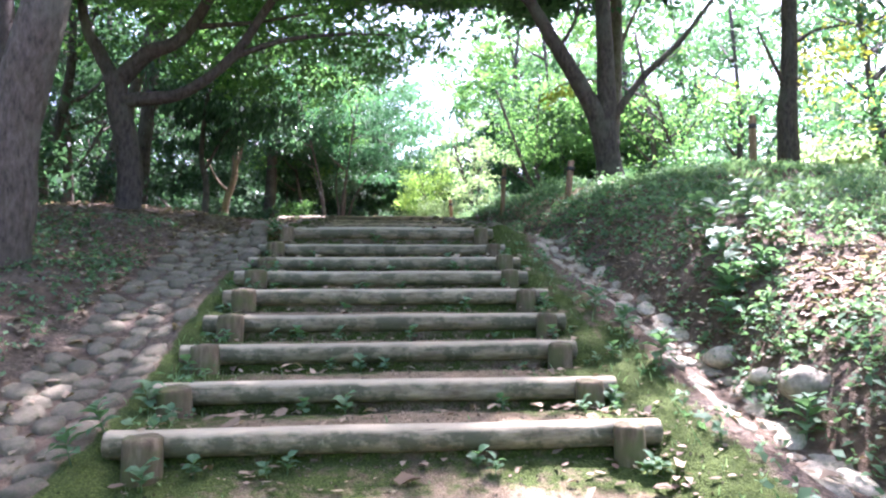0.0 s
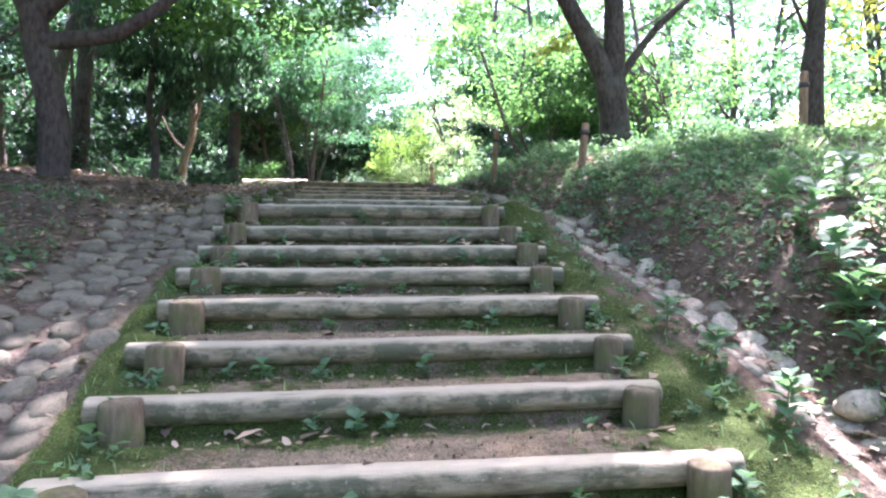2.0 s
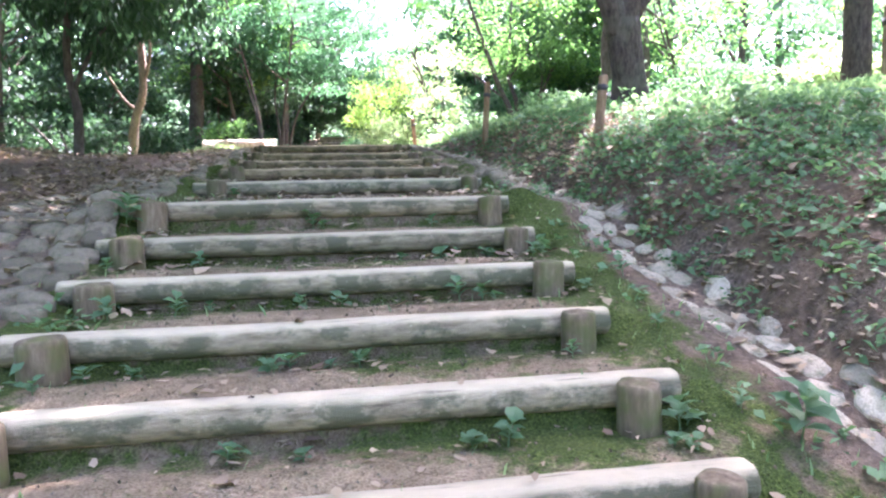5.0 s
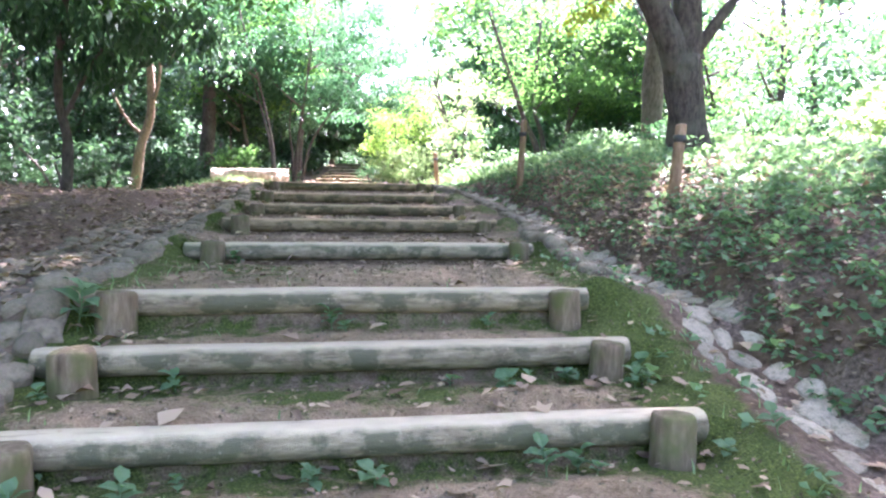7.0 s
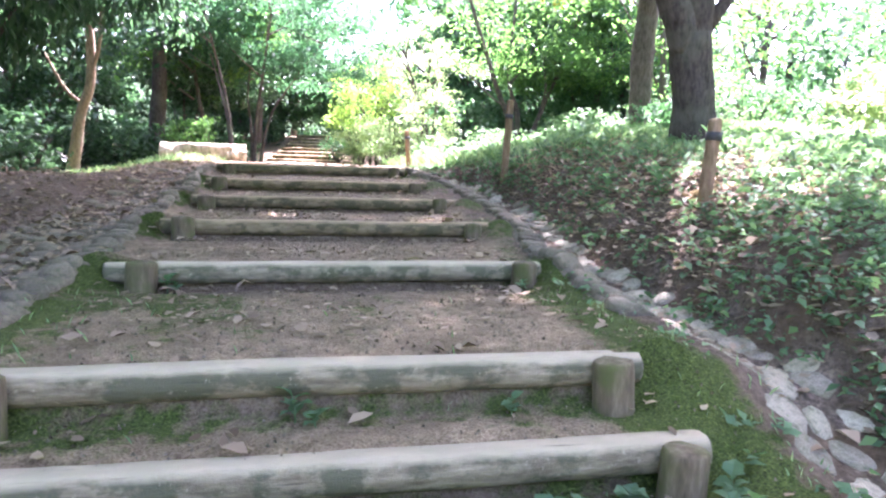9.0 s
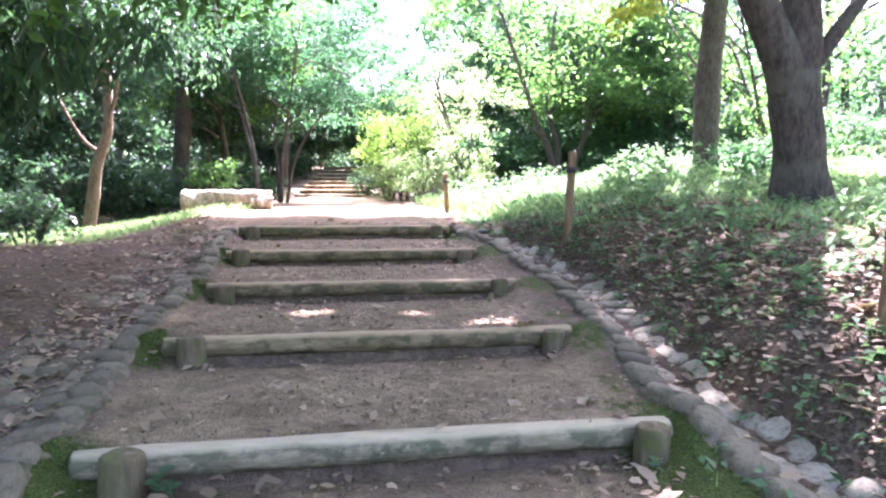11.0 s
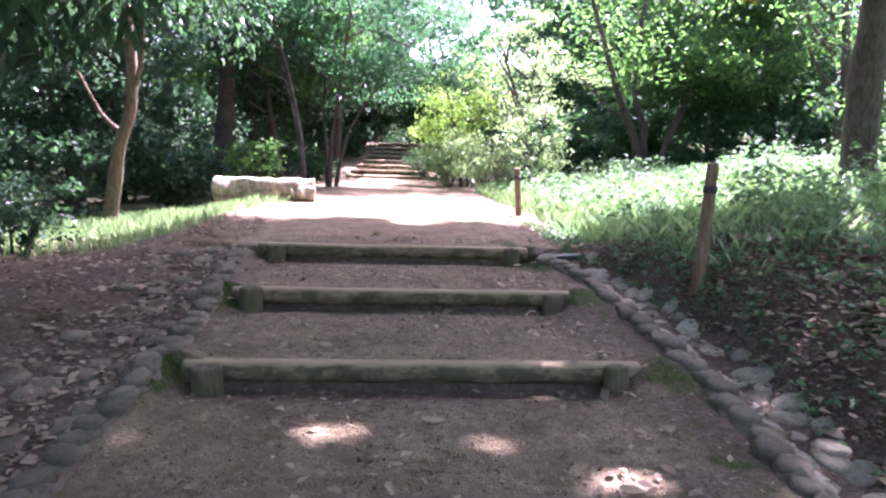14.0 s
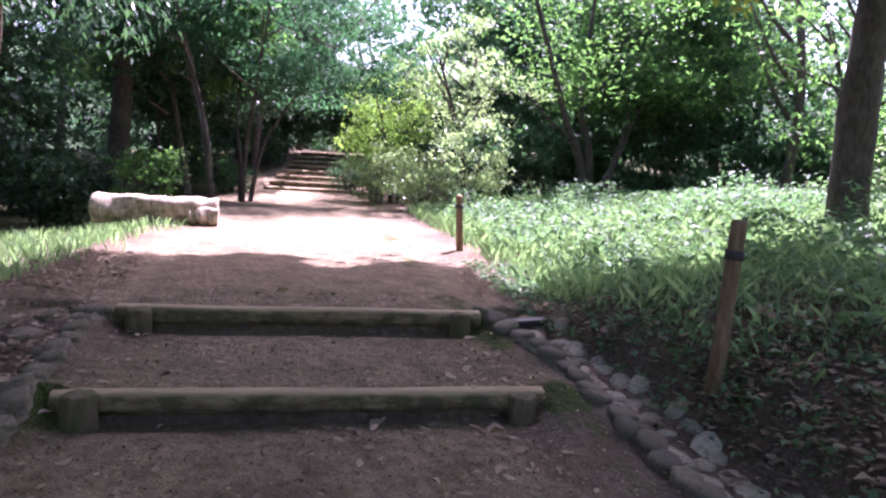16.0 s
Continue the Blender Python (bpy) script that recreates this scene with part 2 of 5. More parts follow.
def lattice(shape_seed):
    return np.random.default_rng(shape_seed).random((64, 64))


LAT = lattice(3)


def value_noise(x, y):
    """Smooth noise from -1 to 1 over a plane."""
    x, y = np.asarray(x, float), np.asarray(y, float)
    i, j = np.floor(x).astype(int), np.floor(y).astype(int)
    u, v = x - i, y - j
    u, v = u * u * (3 - 2 * u), v * v * (3 - 2 * v)
    a, b = LAT[i % 64, j % 64], LAT[(i + 1) % 64, j % 64]
    c, d = LAT[i % 64, (j + 1) % 64], LAT[(i + 1) % 64, (j + 1) % 64]
    return 2 * ((a * (1 - u) + b * u) * (1 - v) + (c * (1 - u) + d * u) * v) - 1


def tube(bm, points, radii, seg=10, wobble=0.0, cap=True):
    """A round bar along points, with a radius at each."""
    pts = [Vector(p) for p in points]
    rings = []
    side = None
    for k, p in enumerate(pts):
        way = (pts[min(k + 1, len(pts) - 1)] - pts[max(k - 1, 0)]).normalized()
        if side is None:
            side = way.orthogonal().normalized()
        side = (side - way * side.dot(way)).normalized()
        up = way.cross(side)
        ring = []
        for s in range(seg):
            a = 2 * math.pi * s / seg
            r = radii[k] * (1 + wobble * noise.noise(p * 2.3 + Vector((math.cos(a), math.sin(a), 0)) * 1.3))
            ring.append(bm.verts.new(p + (side * math.cos(a) + up * math.sin(a)) * r))
        rings.append(ring)
    for a, b in zip(rings, rings[1:]):
        for s in range(seg):
            f = bm.faces.new((a[s], a[(s + 1) % seg], b[(s + 1) % seg], b[s]))
            f.smooth = True
    if cap:
        bm.faces.new(rings[0][::-1])
        bm.faces.new(rings[-1])


def curve_points(points, n=5):
    """A smooth line through the points (Catmull-Rom)."""
    p = [Vector(q) for q in points]
    p = [p[0] * 2 - p[1]] + p + [p[-1] * 2 - p[-2]]
    out = []
    for k in range(1, len(p) - 2):
        for s in range(n):
            t = s / n
            out.append(0.5 * (2 * p[k] + (p[k + 1] - p[k - 1]) * t + (2 * p[k - 1] - 5 * p[k] + 4 * p[k + 1] - p[k + 2]) * t * t + (3 * p[k] - p[k - 1] - 3 * p[k + 1] + p[k + 2]) * t ** 3))
    out.append(p[-2])
    return out


# ---- plan ----
# steps: where each log's front edge lies, the height of its top, its posts' inner sides
STEPS = [
    (3.45, 0.678, -1.365, 0.825), (4.06, 0.811, -1.39, 0.81), (4.65, 0.969, -1.38, 0.785), (5.105, 1.137, -1.335, 0.82),
    (5.58, 1.315, -1.33, 0.77), (6.15, 1.468, -1.335, 0.755), (6.785, 1.61, -1.345, 0.812), (7.445, 1.767, -1.36, 0.81),
    (7.825, 1.974, -1.316, 0.75), (9.59, 2.116, -1.207, 0.955), (11.11, 2.270, -1.21, 0.995), (12.675, 2.416, -1.245, 1.035),
    (14.167, 2.580, -1.288, 0.985), (15.475, 2.787, -1.315, 0.875),
]
FAR = [(31.2 + 0.78 * k, 3.17 + 0.175 * k, -1.5 + 0.14 * k, 0.65 + 0.17 * k) for k in range(8)]
SY = np.array([s[0] for s in STEPS])
SZ = np.array([s[1] for s in STEPS])
PY = np.concatenate([[-60, -4, 0.3, 3.0], SY + 0.05, [19, 24, 31, 38, 60]])
PZ = np.concatenate([[-3.0, -0.75, -0.07, 0.50], SZ - 0.07, [2.86, 2.89, 3.02, 4.45, 5.2]])


def slope_z(y):
    return np.interp(y, PY, PZ)


def tread_z(y):
    """Height of the trodden path, tread by tread."""
    y = np.asarray(y, float)
    ys = np.concatenate([[-60, -4, 0.3, SY[0] + 0.06], np.repeat(SY[1:] + 0.06, 1), [60]])
    out = slope_z(y)
    first = y < SY[0] + 0.065
    out = np.where(first, np.interp(y, [-60, -4, 0.3, SY[0] + 0.06], [-3.0, -0.75, -0.07, SZ[0] - 0.172]), out)
    for k in range(len(SY) - 1):
        a, b = SY[k] + 0.065, SY[k + 1] + 0.065
        inside = (y >= a) & (y < b)
        u = (y - a) / (b - a)
        out = np.where(inside, SZ[k] - 0.018 + (SZ[k + 1] - 0.150 - SZ[k] + 0.018) * u - 0.035 * ease(0.0, 1.0, (y - b + 0.30) / 0.22), out)
    out = np.where(y >= SY[-1] + 0.065, np.interp(y, [SY[-1], 19, 24, 31, 38, 60], [SZ[-1] - 0.015, 2.86, 2.89, 3.02, 4.45, 5.2]), out)
    return out


def gutter_x(y):
    return np.interp(y, [-5, 3, 3.9, 5, 5.85, 7.4, 8, 8.8, 10, 11, 12.5, 13.6, 14.8, 15.7, 17], [1.95, 1.8, 1.78, 1.84, 1.72, 1.66, 1.7, 1.66, 1.64, 1.80, 1.98, 1.96, 1.82, 1.50, 1.45])


def centre_x(y):
    return np.interp(y, [3, 9, 15, 27, 31, 37], [-0.28, -0.22, -0.2, -0.4, -0.42, 0.4])


PAVE_X = -2.16


def ease(a, b, v):
    t = np.clip((np.asarray(v, float) - a) / (b - a), 0, 1)
    return t * t * (3 - 2 * t)


def ground_z(x, y):
    """Height of the ground anywhere."""
    x, y = np.asarray(x, float), np.asarray(y, float)
    cx, gx = centre_x(y), gutter_x(y)
    flat, steps = slope_z(y), tread_z(y)
    side = np.abs(x - cx)
    z = flat + (steps - flat) * (1 - ease(1.22, 1.5, side))
    upper = ease(15.2, 18.5, y)
    d = np.maximum(x - gx - 0.2, 0)
    tall = 0.90 - 0.46 * ease(17, 22, y)
    steep = tall * (0.27 * (1 - np.exp(-d / 0.2)) + 0.73 * (1 - np.exp(-d / 1.15)) - 0.03 * np.clip(d - 2.8, 0, 6)) * ease(-3, 3, y)
    gentle = (0.78 - 0.25 * ease(19, 24, y)) * ease(0.3, 5.0, d)
    z = z + steep + (gentle - steep) * ease(13.9, 17, y) + 0.05 * np.maximum(d - 8, 0) * ease(6, 30, d)
    run = (y > 2) & (y < 15.9)
    z = z - np.where(run, 0.085 * np.exp(-((x - gx) / 0.17) ** 4), 0)
    e = np.maximum(PAVE_X - 0.38 - x, 0)
    rise = 0.36 - 1.1 * ease(12, 19, y)
    z = z + rise * (1 - np.exp(-e / (1.1 + 1.4 * upper))) - 0.03 * np.maximum(e - 5, 0) * ease(5, 14, e)
    z = z - np.where((y < 15.9), 0.05 * np.exp(-((x - PAVE_X) / 0.33) ** 4), 0)
    wild = ease(1.6, 3.0, side)
    z = z + wild * (0.05 * value_noise(x * 1.1, y * 1.1) + 0.03 * value_noise(x * 3.1 + 9, y * 3.1)) + 0.008 * value_noise(x * 6, y * 6) + 0.004 * value_noise(x * 17, y * 17)
    for sy, sz, xl, xr in STEPS[8:13]:
        z = z + 0.10 * np.exp(-((x - xl + 0.36) / 0.17) ** 2 - ((y - sy - 0.06) / 0.20) ** 2) + 0.09 * np.exp(-((x - xr - 0.36) / 0.17) ** 2 - ((y - sy - 0.08) / 0.22) ** 2)
    far = ease(40, 90, np.hypot(x, y - 15))
    return z + far * 2.0 * value_noise(x * 0.03 + 5, y * 0.03)


def gz(x, y):
    return float(ground_z(x, y))


def spread(lo, hi, fine_lo, fine_hi, fine, grow=1.22):
    """Grid lines: even between fine_lo and fine_hi, wider and wider beyond."""
    v = list(np.arange(fine_lo, fine_hi, fine))
    s, p = fine, v[-1]
    while p < hi:
        s *= grow
        p += s
        v.append(p)
    s, p = fine, v[0]
    while p > lo:
        s *= grow
        p -= s
        v.insert(0, p)
    return np.array(v)


def build_ground():
    xs = spread(-400, 400, -2.6, 3.4, 0.055)
    ys = np.concatenate([spread(-300, 2.9, 2.6, 2.9, 0.05)[:-1], np.arange(2.9, 16.2, 0.032), spread(16.2, 600, 16.2, 19, 0.06, 1.12)])
    ys = np.unique(np.round(ys[(ys > -400)], 4))
    X, Y = np.meshgrid(xs, ys)
    Z = ground_z(X, Y)
    ny, nx = X.shape
    me = bpy.data.meshes.new("ground")
    me.vertices.add(nx * ny)
    me.vertices.foreach_set("co", np.stack([X, Y, Z], -1).astype(np.float32).ravel())
    i = (np.arange(ny - 1)[:, None] * nx + np.arange(nx - 1)[None]).ravel()
    f = np.stack([i, i + 1, i + nx + 1, i + nx], 1).astype(np.int32)
    me.loops.add(f.size)
    me.loops.foreach_set("vertex_index", f.ravel())
    me.polygons.add(len(f))
    me.polygons.foreach_set("loop_start", np.arange(0, f.size, 4, dtype=np.int32))
    me.polygons.foreach_set("loop_total", np.full(len(f), 4, dtype=np.int32))
    me.update(calc_edges=True)
    smooth_mesh(me)
    cx = centre_x(Y)
    side = np.abs(X - cx)
    trod = (1 - ease(1.2, 1.7, side + 0.25 * value_noise(X * 2, Y * 2)))
    trod = np.where(Y > 15.5, 1 - ease(1.5, 2.6, side + 0.5 * value_noise(X * 1.5, Y * 1.5)), trod)
    n = value_noise(X * 1.7 + 4, Y * 1.7)
    verge = np.exp(-((X - (gutter_x(Y) - 0.50)) / 0.26) ** 2) * (1 - 0.45 * ease(9.3, 11, Y)) + 0.75 * np.exp(-((X + 1.62) / 0.22) ** 2) * (1 - 0.65 * ease(7.5, 10, Y))
    tread = (0.56 + 0.26 * n - 0.20 * ease(5.5, 8, Y)) * (1 - 0.8 * ease(8.0, 10.5, Y)) * (0.7 + 0.3 * ease(0.2, 1.0, side))
    left = 0.4 * np.exp(-((X + 0.9) / 0.5) ** 2) * np.exp(-((Y - 8.9) / 0.7) ** 2)
    u = np.zeros_like(Y)
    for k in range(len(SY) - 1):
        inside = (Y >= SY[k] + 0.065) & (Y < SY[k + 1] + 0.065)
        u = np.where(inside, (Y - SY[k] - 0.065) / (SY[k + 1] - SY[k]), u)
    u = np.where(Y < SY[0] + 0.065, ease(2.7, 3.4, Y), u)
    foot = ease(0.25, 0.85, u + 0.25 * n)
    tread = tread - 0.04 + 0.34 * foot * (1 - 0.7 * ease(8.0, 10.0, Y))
    # the path mask drops towards each step's foot, so the earth darkens there
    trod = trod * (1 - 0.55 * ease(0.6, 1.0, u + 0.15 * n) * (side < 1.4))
    moss = np.clip(verge * (0.85 + 0.3 * n) + tread * (side < 1.5) + left, 0, 1)
    for sy, sz, xl, xr in STEPS[8:13]:
        moss = moss + 0.5 * np.exp(-((X - xl + 0.36) / 0.2) ** 2 - ((Y - sy) / 0.25) ** 2) + 0.42 * np.exp(-((X - xr - 0.36) / 0.2) ** 2 - ((Y - sy) / 0.25) ** 2)
    bank = 0.30 * ease(2.2, 3.4, X) * np.clip(value_noise(X * 0.9, Y * 0.9 + 7), 0, 1)
    meadow = 0.6 * ease(16, 18, Y) * ease(1.8, 3.0, side)
    moss = np.clip(moss + bank + meadow, 0, 1)
    for name, v in (("path", trod), ("moss", moss)):
        a = me.attributes.new(name, "FLOAT", "POINT")
        a.data.foreach_set("value", v.astype(np.float32).ravel())
    me.materials.append(EARTH)
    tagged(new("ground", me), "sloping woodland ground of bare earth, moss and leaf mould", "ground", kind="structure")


build_ground()

# ---- log steps ----


def log_mesh(length, r, seed, flat=0.8):
    """A worn log along x, its axis at z 0, its top trodden flat."""
    bm = bmesh.new()
    n, seg = 30, 16
    xs = [-length / 2] + [-length / 2 + 0.012] + list(np.linspace(-length / 2 + 0.05, length / 2 - 0.05, n)) + [length / 2 - 0.012, length / 2]
    rings = []
    for k, x in enumerate(xs):
        end = 0.90 if k in (0, len(xs) - 1) else 1.0
        ring = []
        for s in range(seg):
            a = 2 * math.pi * s / seg
            rr = r * end * (1 + 0.05 * noise.noise(Vector((x * 1.6, seed, a))) + 0.035 * noise.noise(Vector((x * 7, seed + 3, math.cos(a) * 2))))
            y, z = math.cos(a) * rr, math.sin(a) * rr
            z = min(z, r * (flat + 0.05 * noise.noise(Vector((x * 2.5, seed + 7, y * 6)))))
            ring.append(bm.verts.new((x, y, z + 0.008 * noise.noise(Vector((x * 0.9, seed, 2))))))
        rings.append(ring)
    for a, b in zip(rings, rings[1:]):
        for s in range(seg):
            bm.faces.new((a[s], a[(s + 1) % seg], b[(s + 1) % seg], b[s])).smooth = True
    bm.faces.new(rings[0][::-1])
    bm.faces.new(rings[-1])
    bmesh.ops.recalc_face_normals(bm, faces=bm.faces)
    return bm


def post_mesh(r, h, seed, tilt=0.0, dome=0.012):
    """A stubby round post, its foot at z 0, slightly domed and chipped at the top."""
    bm = bmesh.new()
    seg = 14
    levels = [(0, 1.04), (h * 0.5, 1.0), (h - 0.03, 0.98), (h - 0.008, 0.95), (h, 0.86)]
    rings = []
    for z, f in levels:
        rings.append([bm.verts.new((math.cos(a) * r * f * (1 + 0.07 * noise.noise(Vector((math.cos(a) * 1.5, math.sin(a) * 1.5, seed)))), math.sin(a) * r * f * (1 + 0.07 * noise.noise(Vector((math.cos(a), math.sin(a), seed + 5)))), z + (0.012 * noise.noise(Vector((math.cos(a), math.sin(a), seed + 9))) if z > h * 0.6 else 0))) for a in [2 * math.pi * s / seg for s in range(seg)]])
    for a, b in zip(rings, rings[1:]):
        for s in range(seg):
            bm.faces.new((a[s], a[(s + 1) % seg], b[(s + 1) % seg], b[s])).smooth = True
    mid = bm.verts.new((0, 0, h + dome))
    for s in range(seg):
        bm.faces.new((rings[-1][s], rings[-1][(s + 1) % seg], mid))
    bm.faces.new(rings[0][::-1])
    return bm


def log_step(k, y, z, xl, xr, group, r=0.074, posts=True, over=0.13):
    a, b = xl - 0.155 - over * (0.8 + 0.4 * random.random()), xr + 0.155 + over * (0.5 + 0.5 * random.random())
    length, mid = b - a, (a + b) / 2
    step = empty("log_step", pose(mid, y + r, z - r * 0.82))
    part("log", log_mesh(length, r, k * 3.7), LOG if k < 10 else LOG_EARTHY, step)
    if posts:
        for s, x in ((1, xl), (2, xr)):
            w = (0.090 if s == 1 else 0.078) + 0.008 * random.random()
            cx = x - w if s == 1 else x + w
            base = z - 0.34
            high = 0.34 + random.uniform(-0.012, 0.02)
            p = part("post", post_mesh(w, high, k * 2.1 + s), POST, step)
            p.matrix_local = pose(cx - mid, -r - w * 0.5, base - (z - r * 0.82), random.uniform(-3, 3), random.uniform(-3, 3), random.uniform(0, 360))
    wet = "bleached" if k < 9 else "earth-stained"
    tagged(step, f"{wet} grey log step edge held by two stubby mossy posts", "log step", group)
    return step


for k, (y, z, xl, xr) in enumerate(STEPS):
    log_step(k, y, z, xl, xr, "log steps of the path")
for k, (y, z, xl, xr) in enumerate(FAR):
    log_step(40 + k, y, z + 0.03, xl, xr, "log steps of the far flight", posts=False, over=0.05)

# ---- trees ----
GAPS = [(-0.4, 21.6, 3.9, 3.9, 1.0), (4.6, 19.4, 3.2, 2.6, 1.0), (-4.2, 20.2, 2.0, 2.4, 1.0), (-8.2, 12.0, 2.6, 4.0, 0.6), (-6.5, 19.0, 3.0, 3.0, 0.9), (-4.0, 8.8, 2.2, 2.4, 0.8), (-4.7, 12.2, 1.6, 1.6, 0.85), (3.45, 4.95, 0.55, 0.42, 1.0), (11.0, 16.0, 4.5, 6.0, 1.0), (4.6, 10.2, 2.2, 2.4, 0.5), (3.5, 9.4, 1.5, 2.0, 0.6), (5.5, 15.0, 3.0, 3.0, 0.45), (3.4, 11.6, 1.7, 2.6, 0.5), (4.6, 14.7, 0.9, 0.6, 1.0), (3.6, 13.6, 0.35, 0.3, 1.0), (4.0, 18.0, 2.8, 2.4, 1.0), (2.4, 24.6, 2.2, 3.0, 1.0),
        (-0.38, 12.35, 0.25, 0.17, 1.0), (0.95, 11.8, 0.29, 0.17, 1.0), (0.4, 12.2, 0.2, 0.15, 1.0), (-1.3, 12.3, 0.17, 0.17, 1.0), (0.8, 12.95, 0.2, 0.15, 1.0)]


def thin_out(centres, keep=0.02):
    """Leaves out the foliage above the clearing, where the sun comes down to the ground."""
    t = (centres[:, 2] - 2.9) / SUN.z
    px, py = centres[:, 0] - SUN.x * t, centres[:, 1] - SUN.y * t
    ok = np.ones(len(centres), bool)
    for gx, gy, rx, ry, cut in GAPS:
        d = np.hypot((px - gx) / rx, (py - gy) / ry) + 0.18 * value_noise(px * 1.3, py * 1.3)
        ok &= (d > 1) | (RNG.random(len(centres)) < max(keep, 1 - cut))
    return ok


def leaves(centres, size, droop=0.5, slim=0.5, spread_size=0.35):
    """Folded leaf blades (n, 4, 3) at the centres, turned every way."""
    n = len(centres)
    a = RNG.random(n) * 2 * np.pi
    tip = np.stack([np.cos(a), np.sin(a), RNG.normal(-droop, 0.5, n)], 1)
    tip /= np.linalg.norm(tip, axis=1)[:, None]
    up = RNG.normal(0, 0.45, (n, 3)) + [0, 0, 1]
    side = np.cross(tip, up)
    side /= np.linalg.norm(side, axis=1)[:, None] + 1e-6
    nor = np.cross(side, tip)
    s = size * (1 + spread_size * RNG.normal(0, 1, n)).clip(0.45, 1.9)[:, None]
    base = centres - tip * s * 0.5
    return np.stack([base, base + tip * s * 0.45 + side * s * slim * 0.5 + nor * s * 0.10, base + tip * s - nor * s * 0.06, base + tip * s * 0.45 - side * s * slim * 0.5 + nor * s * 0.10], 1)


def clumps(spots, per, flat=0.55):
    """Leaf places round foliage clumps (x, y, z, radius): sprays, thicker towards the outside."""
    out = []
    for x, y, z, r in spots:
        n = max(12, int(per * r * r))
        twigs = max(4, int(n / 26))
        d = RNG.normal(0, 1, (twigs, 3))
        d /= np.linalg.norm(d, axis=1)[:, None]
        q = d * (r * RNG.random(twigs) ** 0.45)[:, None] * [1, 1, flat]
        w = RNG.integers(0, twigs, n)
        p = q[w] + RNG.normal(0, 1, (n, 3)) * [0.17 * r + 0.06, 0.17 * r + 0.06, 0.07 * r + 0.025]
        out.append(p + [x, y, z])
    return np.concatenate(out)


def crown_part(parent, spots, per, size, material, droop=0.4, slim=0.5, flat=0.55, keep=0.03, name="crown"):
    c = clumps(spots, per, flat)
    c = c[thin_out(c, keep)]
    if len(c) < 4:
        return None
    me = quads(name, leaves(c, size, droop, slim), material)
    ob = link(name, me)
    ob.parent = parent
    ob.matrix_parent_inverse = parent.matrix_world.inverted()
    return ob


def stem_part(parent, lines, material, name="trunk", seg=12, wobble=0.18):
    """Lines of (points, first radius, last radius), as one trunk with its limbs."""
    bm = bmesh.new()
    for pts, r0, r1 in lines:
        c = curve_points(pts, 6)
        n = len(c)
        rad = [r0 + (r1 - r0) * (k / (n - 1)) ** 0.8 for k in range(n)]
        tube(bm, c, rad, seg if r0 > 0.08 else 7, wobble)
    ob = part(name, bm, material)
    ob.parent = parent
    ob.matrix_parent_inverse = parent.matrix_world.inverted()
    return ob


def flare(x, y, z, r):
    return [(x, y, z - 0.35), (x, y, z + 0.05)]


def tree(x, y, lines, spots, bark, leaf, label, per=900, size=0.1, group="", droop=0.4, slim=0.5, flat=0.55, z=None, keep=0.03, category="tree"):
    base = gz(x, y) if z is None else z
    root = empty("tree", pose(x, y, base))
    stem_part(root, lines, bark)
    if spots:
        crown_part(root, spots, per, size, leaf, droop, slim, flat, keep)
    tagged(root, label, category, group)
    return root


def branch_spots(centre, span, n, r, seed, low=-1.0):
    """Foliage clumps over a rough dome."""
    g = np.random.default_rng(seed)
    out = []
    for _ in range(n):
        d = g.normal(0, 1, 3)
        d /= np.linalg.norm(d)
        d[2] = max(d[2], low)
        k = 0.45 + 0.6 * g.random()
        out.append((centre[0] + d[0] * span[0] * k, centre[1] + d[1] * span[1] * k, centre[2] + d[2] * span[2] * k, r * (0.65 + 0.7 * g.random())))
    return out


# big twin-stemmed tree on the bank
Z = gz(4.14, 12.6)
tree(4.14, 12.6, [
    ([(4.16, 12.6, Z - 0.4), (4.14, 12.6, Z + 0.05), (4.08, 12.6, Z + 0.5), (4, 12.59, 4.37)], 0.31, 0.235),
    ([(4.03, 12.59, 4.16), (4.06, 12.65, 5.43), (4.03, 12.70, 7.12), (4.14, 12.91, 9.99)], 0.23, 0.10),
    ([(3.99, 12.59, 4.16), (3.56, 12.54, 5.00), (2.82, 12.49, 6.17), (2.4, 12.43, 7.02), (2.02, 12.28, 9.03)], 0.21, 0.07),
    ([(4.14, 12.54, 4.42), (4.72, 12.49, 5.22), (5.57, 12.49, 6.06), (6.47, 12.49, 7.23)], 0.085, 0.04),
    ([(3.08, 12.49, 5.75), (3.4, 12.38, 6.38), (3.5, 12.28, 7.34)], 0.05, 0.02),
    ([(2.66, 12.49, 6.49), (2.23, 12.38, 6.81), (1.91, 12.17, 7.55)], 0.06, 0.02),
# the second batch of clumps hangs out of view, added to shade the steps
], branch_spots((3.93, 13.02, 9.67), (4.48, 4.4, 1.9), 52, 1.25, 11, -0.8) + branch_spots((2.4, 11.0, 9.4), (2.0, 4.0, 0.7), 30, 1.0, 27, -0.6), BARK, LEAF_A, "big dark-barked tree forking into twin stems on the grassy bank", 400, 0.155)

# tall straight tree farther along the bank
Z = gz(7.61, 12.3)
